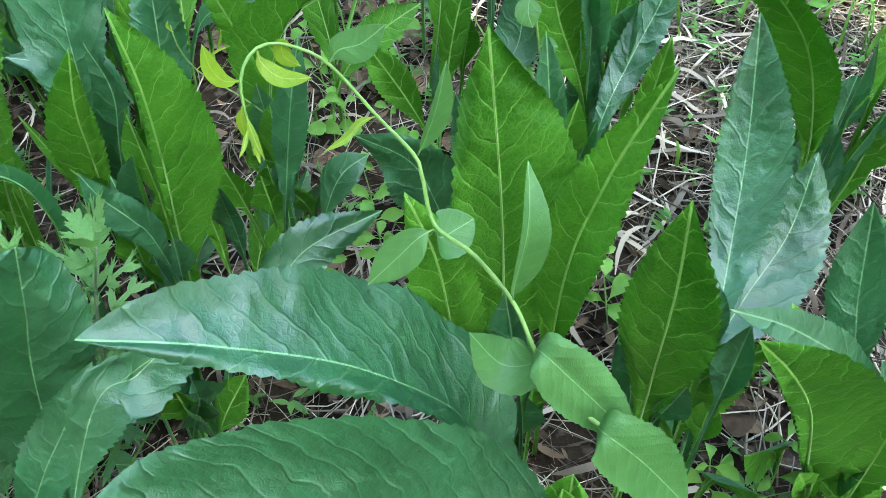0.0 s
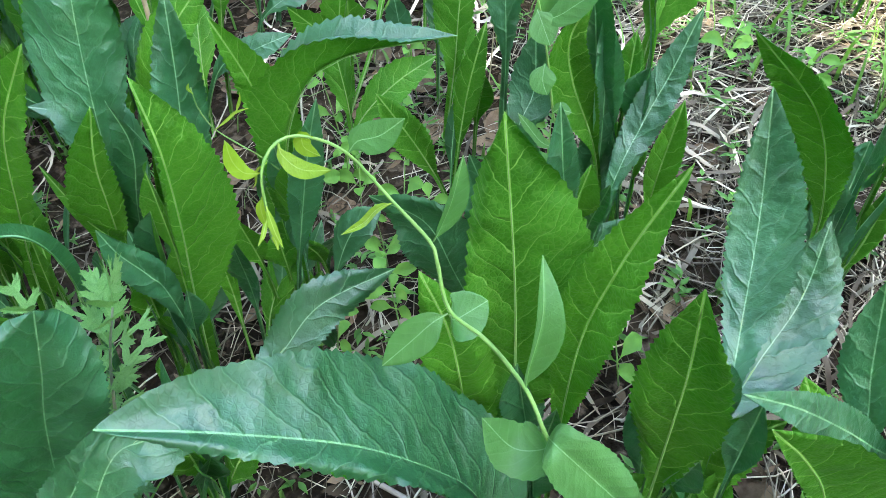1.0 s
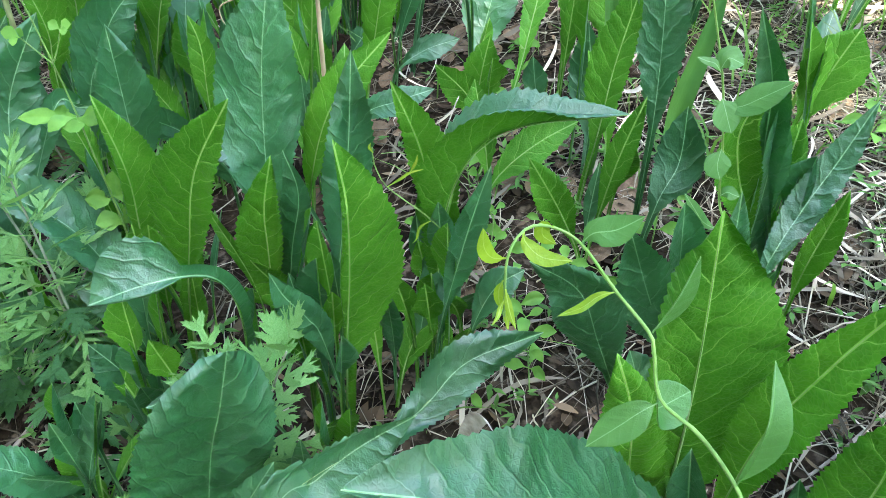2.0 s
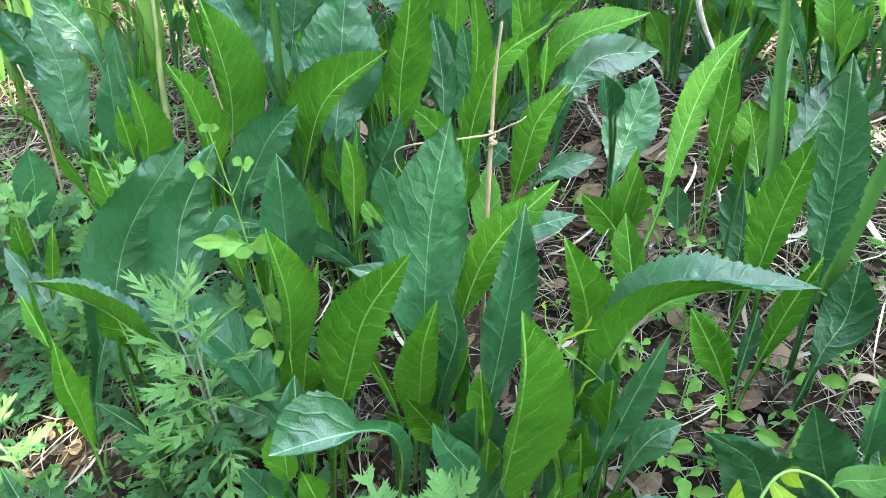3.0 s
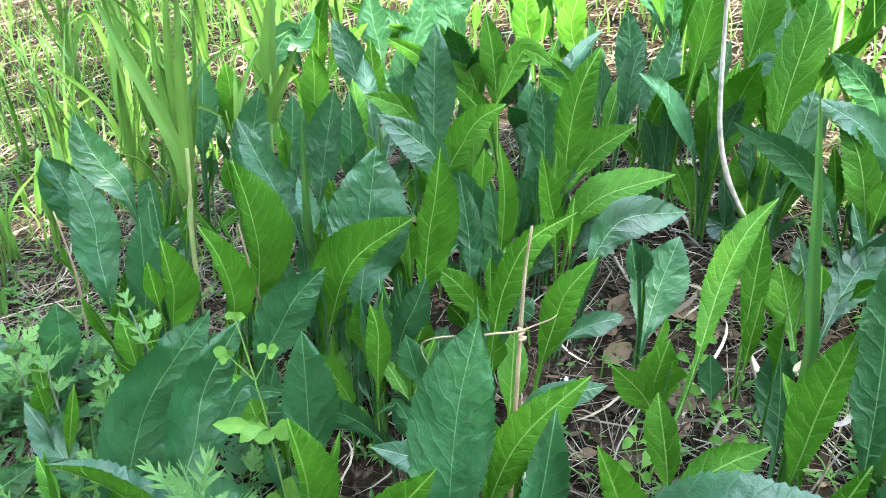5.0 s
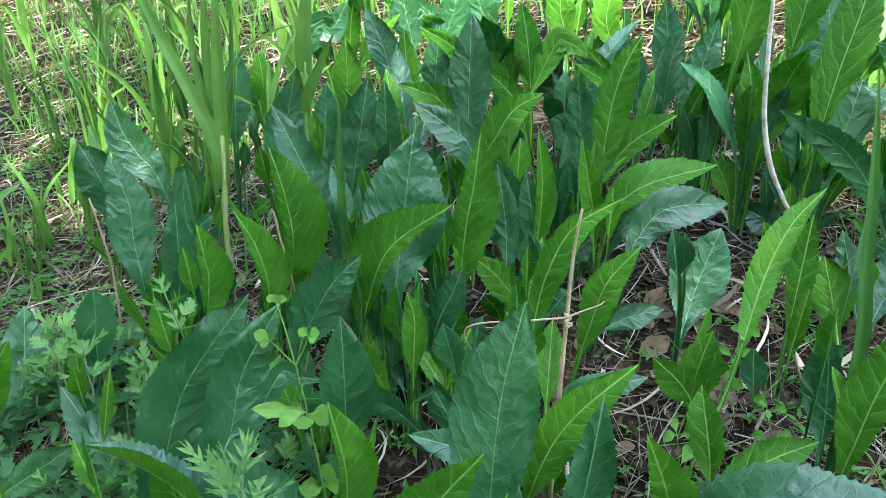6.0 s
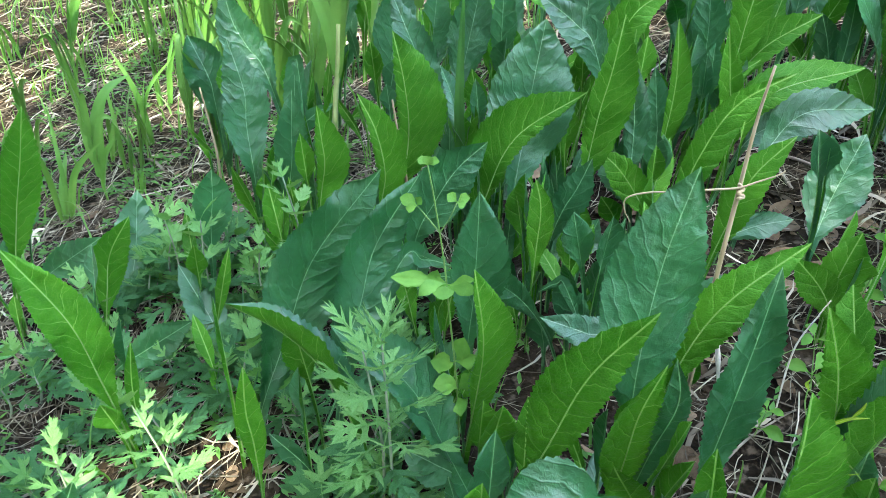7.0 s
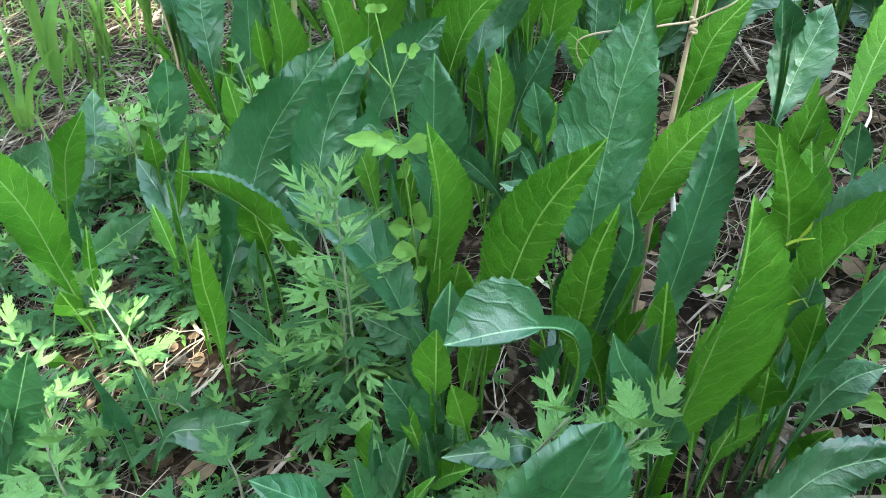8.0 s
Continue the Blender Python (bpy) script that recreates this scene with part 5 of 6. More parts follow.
rng = random.Random(21)
mugwort([(-0.483, 0.545, 0.051), (-0.416, 0.530, 0.241), (-0.372, 0.515, 0.357)], 18, 0.068, rng, 0.8, "mugwort with fresh pale tips behind a broad aster leaf")
mugwort([(-0.399, 0.555, 0.087), (-0.346, 0.540, 0.250), (-0.308, 0.525, 0.359)], 32, 0.082, rng, 0.75, "mugwort with fresh pale tips behind a broad aster leaf")
mugwort([(-0.70, 0.72, 0), (-0.70, 0.715, 0.22), (-0.705, 0.71, 0.40)], 24, 0.105, rng, 0.6, "tall grey-green mugwort beside the asters", slim=True)
mugwort([(-0.73, 0.74, 0), (-0.72, 0.73, 0.2), (-0.725, 0.70, 0.38)], 20, 0.10, rng, 0.6, slim=True)
for p, top, c in (((-1.079, 1.100, 0.251), 0.30, 18), ((-1.292, 1.100, 0.175), 0.24, 16), ((-1.133, 1.050, 0.191), 0.18, 14), ((-1.405, 1.080, 0.104), 0.14, 12), ((-1.235, 1.020, 0.194), 0.26, 16), ((-1.344, 1.050, 0.188), 0.22, 14)):
    z = ground_z(p[0], p[1])
    mugwort([(p[0], p[1], 0), (p[0] + rng.uniform(-0.02, 0.02), p[1], z + top * 0.6), (p[0] + rng.uniform(-0.03, 0.03), p[1] - 0.01, z + top)], c, 0.075, rng, 0.5)
mugwort([(-1.03, 0.67, 0), (-1.05, 0.66, 0.10), (-1.085, 0.655, 0.20)], 16, 0.075, rng, 0.8, "silvery mugwort in a patch of sun")
mugwort([(-1.13, 0.56, 0), (-1.12, 0.55, 0.08), (-1.12, 0.545, 0.18)], 14, 0.08, rng, 0.8, "silvery mugwort in a patch of sun")
mugwort([(-1.0, 0.46, 0), (-0.99, 0.45, 0.06), (-0.985, 0.45, 0.13)], 14, 0.085, rng, 0.9, "bright yellow-green young mugwort")
for _ in range(160):
    x, y = rng.uniform(-1.6, -0.48), rng.uniform(0.36, 1.25)
    if (x > -0.7 and y > 0.75) or (x + 1.03) ** 2 + (y - 0.72) ** 2 < 0.012:
        continue
    z, top = ground_z(x, y), rng.uniform(0.03, 0.10)
    mugwort([(x, y, 0), (x + rng.uniform(-0.015, 0.015), y, z + top * 0.6), (x + rng.uniform(-0.03, 0.03), y + rng.uniform(-0.02, 0.02), z + top)], rng.randint(6, 9), rng.uniform(0.065, 0.105), rng, 0.2, "low mugwort seedling in leaf litter", "mugwort seedlings")


# ---- reeds and single broad grass blades ----
REED = (MAT_REED, MAT_REED)


def blade(parent, points, width, face=0, rooted=False, cup=0.35, twist=0, mats=REED):
    return leaf(parent, points, width, 1, face, 0.0, cup, form="strap", mats=mats, teeth=0, rooted=rooted, rib=0.35, wave=0.2, name="blade", twist=twist)


reed = thing("reed", -1.16, 1.40, "tall pale green reed with broad arching blades", "reed", "reeds")
low = (-1.185, 1.400, 0.307)
stem("culm", [(low[0], low[1], ground_z(low[0], low[1])), *[(-1.171, 1.390, 0.368), (-1.156, 1.390, 0.486), (-1.149, 1.390, 0.572)]], (0.006, 0.006, 0.005), MAT_SHEATH, reed, 16, 8, "pale straw-coloured sheath")
for pts, w, f in (([(-1.158, 1.390, 0.460), (-1.144, 1.390, 0.584), (-1.135, 1.390, 0.710), (-1.119, 1.390, 0.896)], 0.036, 0), ([(-1.158, 1.390, 0.473), (-1.169, 1.382, 0.572), (-1.206, 1.375, 0.675), (-1.247, 1.368, 0.772), (-1.288, 1.360, 0.884)], 0.030, 25), ([(-1.163, 1.400, 0.494), (-1.181, 1.400, 0.613), (-1.197, 1.400, 0.715), (-1.188, 1.400, 0.873)], 0.020, 0),
                  ([(-1.161, 1.400, 0.494), (-1.137, 1.400, 0.640), (-1.092, 1.400, 0.732), (-1.031, 1.400, 0.776), (-0.960, 1.400, 0.803)], 0.011, 0), ([(-1.168, 1.410, 0.515), (-1.171, 1.410, 0.635), (-1.174, 1.410, 0.736), (-1.155, 1.410, 0.893)], 0.024, 20), ([(-1.176, 1.420, 0.486), (-1.141, 1.420, 0.611), (-1.120, 1.420, 0.738), (-1.106, 1.420, 0.894)], 0.022, -20)):
    blade(reed, pts, w, f)
reed = thing("reed", -1.05, 1.62, "tall pale green reed with broad arching blades", "reed", "reeds")
low = (-1.090, 1.620, 0.482)
stem("culm", [(low[0], low[1], ground_z(low[0], low[1])), *[(-1.080, 1.610, 0.539), (-1.073, 1.610, 0.630), (-1.067, 1.610, 0.680)]], (0.004, 0.003), MAT_VINE, reed, 12, 7)
blade(reed, [(-1.069, 1.610, 0.655), (-1.064, 1.610, 0.729), (-1.040, 1.610, 0.878)], 0.042)
blade(reed, [(-1.072, 1.600, 0.569), (-1.057, 1.590, 0.611), (-1.019, 1.580, 0.678), (-0.976, 1.570, 0.752)], 0.026, 30)
for pts, w in (([(-0.869, 1.360, 0.349), (-0.873, 1.360, 0.448), (-0.872, 1.360, 0.564), (-0.869, 1.360, 0.678)], 0.024), ([(0.001, 1.100, 0.465), (-0.018, 1.100, 0.594), (-0.038, 1.100, 0.725), (-0.059, 1.100, 0.843)], 0.021), ([(0.060, 1.500, 0.293), (0.051, 1.500, 0.365), (0.039, 1.500, 0.446)], 0.02), ([(0.124, 1.120, 0.360), (0.133, 1.120, 0.426), (0.144, 1.120, 0.505), (0.148, 1.120, 0.576)], 0.035)):
    one = thing("grass_shoot", pts[0][0], pts[0][1], "single broad upright green grass blade", "grass", "grass shoots")
    blade(one, [(pts[0][0], pts[0][1], ground_z(pts[0][0], pts[0][1])), *pts] if pts[0][2] - ground_z(pts[0][0], pts[0][1]) > 0.03 else pts, w, rooted=True, mats=(MAT_BROAD, MAT_BROAD))


def grass_clump(x, y, blades, high, rng, width=0.012):
    ob = thing("grass_clump", x, y, "clump of upright yellow-green grass blades in straw", "grass", "grass clumps")
    for _ in range(blades):
        a, h = rng.uniform(0, 6.28), high * rng.uniform(0.55, 1.1)
        r = h * rng.uniform(0.1, 0.5)
        bx, by = x + rng.uniform(-0.03, 0.03), y + rng.uniform(-0.03, 0.03)
        z = ground_z(bx, by)
        blade(ob, [(bx, by, z), (bx + math.cos(a) * r * 0.3, by + math.sin(a) * r * 0.3, z + h * 0.5), (bx + math.cos(a) * r, by + math.sin(a) * r, z + h * rng.uniform(0.8, 1.0))], width * rng.uniform(0.7, 1.3), rng.uniform(-60, 60), True, 0.3, rng.uniform(-40, 40))


rng = random.Random(8)
for p, c, h, w in (((-1.887, 1.500, 0.152), 5, 0.26, 0.018), ((-1.998, 1.550, 0.146), 4, 0.24, 0.016), ((-1.770, 1.400, 0.087), 4, 0.12, 0.012), ((-1.960, 1.600, 0.090), 6, 0.28, 0.018), ((-1.855, 1.500, 0.062), 4, 0.12, 0.012), ((-1.928, 1.250, 0.009), 4, 0.32, 0.018), ((-1.575, 1.800, 0.308), 6, 0.4, 0.014), ((-1.772, 1.850, 0.286), 6, 0.42, 0.016), ((-2.063, 2.000, 0.298), 7, 0.45, 0.014), ((-1.773, 2.000, 0.345), 7, 0.5, 0.016), ((-2.334, 2.100, 0.321), 6, 0.4, 0.012), ((-1.577, 2.100, 0.335), 5, 0.45, 0.014),
                   ((-2.373, 2.300, 0.450), 6, 0.45, 0.012), ((-2.161, 2.400, 0.484), 7, 0.5, 0.014), ((-2.080, 2.100, 0.366), 6, 0.4, 0.012), ((-2.037, 1.800, 0.315), 4, 0.3, 0.016), ((0.221, 2.000, 0.565), 5, 0.4, 0.012), ((0.133, 2.100, 0.598), 5, 0.4, 0.014), ((0.605, 1.000, 0.279), 4, 0.22, 0.008), ((-3.035, 2.100, 0.180), 5, 0.3, 0.014), ((-2.515, 1.950, 0.156), 5, 0.28, 0.012)):
    grass_clump(p[0], p[1], c, h, rng, w)

# ---- young reed shoots in the straw beside the tufts ----
def reed_shoot(x, y, high, rng):
    z = ground_z(x, y)
    one = thing("reed_shoot", x, y, "young reed shoot with upright yellow-green blades in straw", "reed", "reed shoots")
    lx, ly = rng.uniform(-0.04, 0.04), rng.uniform(-0.04, 0.04)
    stem("culm", [(x, y, z - 0.004), (x + lx * 0.4, y + ly * 0.4, z + high * 0.3), (x + lx, y + ly, z + high * 0.62)], (0.0032, 0.0028, 0.0014), MAT_REED, one, 10, 6)
    for k in range(rng.randint(4, 6)):
        f, a = 0.10 + 0.11 * k, rng.uniform(0, 6.28)
        bx, by, bz = x + lx * f * 1.5, y + ly * f * 1.5, z + high * f
        long, reach = high * rng.uniform(0.4, 0.7), high * rng.uniform(0.06, 0.32)
        ca, sa = math.cos(a) * reach, math.sin(a) * reach
        blade(one, [(bx, by, bz), (bx + ca * 0.25, by + sa * 0.25, bz + long * 0.45), (bx + ca * 0.6, by + sa * 0.6, bz + long * 0.8), (bx + ca * 1.2, by + sa * 1.2, bz + long * rng.uniform(0.7, 1.05))], rng.uniform(0.018, 0.034), rng.uniform(-50, 50), twist=rng.uniform(-40, 40))


rng = random.Random(27)
for x, y, h in ((-1.62, 1.52, 0.36), (-1.78, 1.62, 0.40), (-1.85, 1.35, 0.34), (-1.5, 1.85, 0.42), (-1.95, 1.9, 0.42), (-1.7, 2.1, 0.45), (-1.42, 2.2, 0.45), (-2.15, 2.25, 0.45), (-2.35, 1.75, 0.4), (-2.3, 2.7, 0.5), (-1.9, 2.6, 0.5), (-1.6, 2.6, 0.5), (-1.3, 2.55, 0.46), (-2.7, 2.3, 0.45), (-2.7, 3.1, 0.5), (-2.2, 3.3, 0.5), (-1.75, 3.2, 0.5), (-3.2, 2.9, 0.5), (-3.1, 3.6, 0.5), (-2.6, 3.9, 0.5), (-3.7, 3.5, 0.5), (-1.98, 1.15, 0.3), (-1.36, 1.62, 0.5), (-1.28, 1.8, 0.5), (-1.5, 1.66, 0.48), (-1.62, 1.92, 0.5), (-1.86, 2.1, 0.5), (-1.3, 2.05, 0.5), (-2.05, 2.42, 0.5), (-1.5, 2.35, 0.5), (-1.75, 1.78, 0.45), (-2.45, 2.5, 0.5), (-2.2, 1.45, 0.36), (0.82, 2.1, 0.45), (0.55, 2.55, 0.45), (0.35, 2.95, 0.45), (0.9, 2.7, 0.45)):
    reed_shoot(x, y, h, rng)


# ---- dead stalks ----
stalk = thing("dry_stalk", -0.40, 0.90, "upright dry straw-coloured stalk with a dead tendril knotted round it", "stalk")
line = [(-0.359, 0.885, 0.321), (-0.357, 0.875, 0.431), (-0.355, 0.865, 0.522), (-0.353, 0.859, 0.603), (-0.351, 0.857, 0.681), (-0.346, 0.855, 0.734)]
stem("stalk", [(line[0][0], line[0][1] + 0.02, ground_z(line[0][0], line[0][1] + 0.02)), *line], (0.0036, 0.0034, 0.0032, 0.0026, 0.0014), MAT_STALK, stalk, 40, 8)
stem("sheath", [(-0.341, 0.850, 0.421), (-0.334, 0.845, 0.392), (-0.328, 0.840, 0.362)], (0.002, 0.003, 0.0015), MAT_BLEACHED, stalk, 10, 6)
stem("tendril", [(-0.456, 0.840, 0.547), (-0.465, 0.842, 0.561), (-0.464, 0.843, 0.575), (-0.442, 0.845, 0.585), (-0.403, 0.847, 0.593), (-0.378, 0.848, 0.600), (-0.354, 0.850, 0.606), (-0.336, 0.852, 0.616), (-0.319, 0.853, 0.626), (-0.314, 0.855, 0.631)], (0.0005, 0.001, 0.0012, 0.0012, 0.0007), MAT_STALK, stalk, 60, 6, "pale curled dead tendril")
stem("knot", [(-0.354, 0.850, 0.610), (-0.349, 0.860, 0.601), (-0.353, 0.850, 0.600), (-0.347, 0.860, 0.593), (-0.352, 0.850, 0.594)], (0.002, 0.002), MAT_STALK, stalk, 30, 6)
stalk = thing("bleached_stalk", 0.0, 1.55, "bent bleached white dead stalk among asters", "stalk")
line = [(-0.050, 1.550, 0.470), (-0.069, 1.542, 0.505), (-0.107, 1.533, 0.577), (-0.133, 1.525, 0.667), (-0.147, 1.517, 0.787), (-0.157, 1.508, 0.897), (-0.164, 1.500, 0.966)]
stem("stalk", [(line[0][0], line[0][1], ground_z(line[0][0], line[0][1])), *line], (0.0026, 0.003, 0.005, 0.0042, 0.0034, 0.003), MAT_BLEACHED, stalk, 50, 8)
for pts, r, m in (([(-1.467, 1.350, 0.231), (-1.478, 1.350, 0.336), (-1.489, 1.350, 0.406)], 0.003, MAT_STALK), ([(-0.933, 1.250, 0.304), (-0.946, 1.250, 0.395), (-0.961, 1.250, 0.487)], 0.003, MAT_STALK), ([(-0.057, 1.300, 0.390), (-0.039, 1.300, 0.337), (-0.008, 1.300, 0.262)], 0.003, MAT_TWIG), ([(-0.235, 1.050, 0.287), (-0.218, 1.050, 0.354), (-0.209, 1.050, 0.382)], 0.0015, MAT_BLEACHED)):
    one = thing("broken_stalk", pts[0][0], pts[0][1], "short dry broken stem standing in the litter", "stalk", "dry stems")
    g = (pts[0][0], pts[0][1] - 0.01, ground_z(pts[0][0], pts[0][1] - 0.01) - 0.004)
    stem("stalk", [g, *pts], (r, r, r * 0.6), m, one, 16, 6)

# ---- a curled bleached leaf hanging by the bank, twigs on the ground ----
one = thing("curled_dead_leaf", 0.045, 1.06, "curled bleached dead grass leaf on a thin dry stem", "dead leaf")
stem("stem", [(0.045, 1.075, ground_z(0.045, 1.075)), (0.052, 1.068, 0.36), (0.053, 1.060, 0.497)], (0.0012, 0.0008), MAT_STALK, one, 12, 5)
leaf(one, [(0.053, 1.060, 0.497), (0.058, 1.056, 0.467), (0.059, 1.052, 0.440), (0.050, 1.050, 0.419), (0.032, 1.050, 0.412), (0.018, 1.052, 0.420)], 0.011, 1, 30, 0.0, 0.2, form="strap", mats=(MAT_BLEACHED, MAT_BLEACHED), teeth=0, rooted=False, rib=0, name="blade", twist=70)
one = thing("curled_dead_leaf", -0.17, 0.66, "curled bleached dead grass leaf", "dead leaf")
line = [(-0.143, 0.600, 0.248), (-0.126, 0.587, 0.254), (-0.112, 0.573, 0.244), (-0.101, 0.560, 0.235)]
leaf(one, line, 0.024, 1, 0, 0.0, 0.2, form="strap", mats=(MAT_BLEACHED, MAT_BLEACHED), teeth=0, rooted=True, rib=0, name="blade", twist=40)


def twig(pairs, r):
    pts = [(x, y, ground_z(x, y) + r * 1.2 + 0.003 * (k % 2)) for k, (x, y) in enumerate(pairs)]
    one = thing("twig", pts[0][0], pts[0][1], "dead brown twig lying on the leaf litter", "twig", "twigs")
    stem("twig", pts, (r, r * 0.9, r * 0.6), MAT_TWIG, one, 24, 6)


twig([(-0.810, 0.520, 0.024)[:2], (-0.784, 0.570, 0.017)[:2], (-0.760, 0.660, 0.005)[:2], (-0.744, 0.730, -0.012)[:2]], 0.0042)
twig([(-0.740, 0.640, 0.034)[:2], (-0.702, 0.600, 0.061)[:2], (-0.650, 0.570, 0.080)[:2], (-0.605, 0.560, 0.100)[:2]], 0.0032)
twig([(-1.064, 0.560, -0.076)[:2], (-1.002, 0.580, -0.060)[:2], (-0.989, 0.630, -0.055)[:2], (-0.986, 0.740, -0.059)[:2]], 0.003)
twig([(-1.015, 0.600, -0.047)[:2], (-1.042, 0.660, -0.082)[:2], (-1.030, 0.700, -0.091)[:2]], 0.0035)
rng = random.Random(31)
for _ in range(34):
    x, y, a = rng.uniform(-1.6, 0.9), rng.uniform(0.3, 1.9), rng.uniform(0, 6.28)
    l = rng.uniform(0.06, 0.2)
    twig([(x + math.cos(a) * l * t + rng.uniform(-0.01, 0.01), y + math.sin(a) * l * t + rng.uniform(-0.01, 0.01)) for t in (-1, -0.3, 0.4, 1)], rng.uniform(0.0015, 0.0035))


# ---- dead leaves on the ground ----
def dead_mesh(seed):
    r = random.Random(seed)
    verts, faces = [], []
    rows, cols = 12, 7
    curl, wob = r.uniform(1.0, 3.2), r.random() * 20
    for i in range(rows):
        s = i / (rows - 1)
        w = 0.34 * (math.sin(math.pi * min(1, s * 0.96 + 0.02)) ** 0.8) * (1 + 0.2 * noise.noise((s * 6, wob, 0)))
        for k in range(cols):
            c = -1 + 2 * k / (cols - 1)
            x, y = c * w, s - 0.5
            verts.append((x, y + 0.04 * noise.noise((x * 5, s * 5, wob)), 0.05 + curl * 0.35 * x * x + 0.22 * (y * y) * r.uniform(0.9, 1.1) + 0.06 * noise.noise((x * 7, y * 7, wob + 3))))
    for i in range(rows - 1):
        for k in range(cols - 1):
            a = i * cols + k
            faces.append((a, a + 1, a + cols + 1, a + cols))
    me = mesh_from("dead_leaf", verts, faces)
    me.materials.append(MAT_DEAD)
    me.polygons.foreach_set("use_smooth", [True] * len(faces))
    return me


DEAD = [dead_mesh(k) for k in range(6)]


def dead_leaf(x, y, size, rng):
    ob = new("dead_leaf", rng.choice(DEAD))
    slope = Vector((-0.147, -0.249, 1.0)).to_track_quat("Z", "Y").to_matrix().to_4x4()
    ob.matrix_basis = Matrix.Translation((x, y, ground_z(x, y) + 0.002)) @ slope @ Euler((rng.uniform(-0.15, 0.15), rng.uniform(-0.15, 0.15), rng.uniform(0, 6.28))).to_matrix().to_4x4() @ Matrix.Diagonal((size, size, size, 1))
    tagged(ob, "curled brown dead tree leaf lying on the ground", "dead leaf", "dead leaves")


for p, size in (((-0.104, 0.800, 0.211), 0.08), ((0.327, 0.500, 0.152), 0.09), ((-0.891, 0.580, -0.020), 0.10), ((-0.653, 0.560, 0.074), 0.07), ((-0.336, 0.620, 0.160), 0.09), ((-0.149, 0.800, 0.244), 0.07), ((-0.038, 0.600, 0.263), 0.09), ((0.359, 0.950, 0.220), 0.10), ((-0.269, 1.500, 0.365), 0.10), ((0.453, 1.050, 0.275), 0.08), ((-0.478, 0.660, 0.170), 0.08), ((-0.149, 0.750, 0.304), 0.11), ((-0.902, 1.100, 0.276), 0.09)):
    dead_leaf(p[0], p[1], size * 0.62, rng)
for _ in range(40):
    dead_leaf(rng.uniform(-0.4, 0.1), rng.uniform(0.85, 1.5), rng.uniform(0.03, 0.07), rng)
for _ in range(12):
    dead_leaf(rng.uniform(-1.12, -0.94), rng.uniform(0.66, 0.8), rng.uniform(0.018, 0.035), rng)
for _ in range(120):
    dead_leaf(rng.uniform(-2.0, 1.1), rng.uniform(0.2, 2.3), rng.uniform(0.03, 0.075), rng)


# ---- straw, grass and small weeds that nobody could count ----
def on_bank(rng, x0, x1, y0, y1):
    return rng.uniform(x0, x1) + rng.gauss(0, 0.12 * (x1 - x0)), rng.uniform(y0, y1) + rng.gauss(0, 0.12 * (y1 - y0))


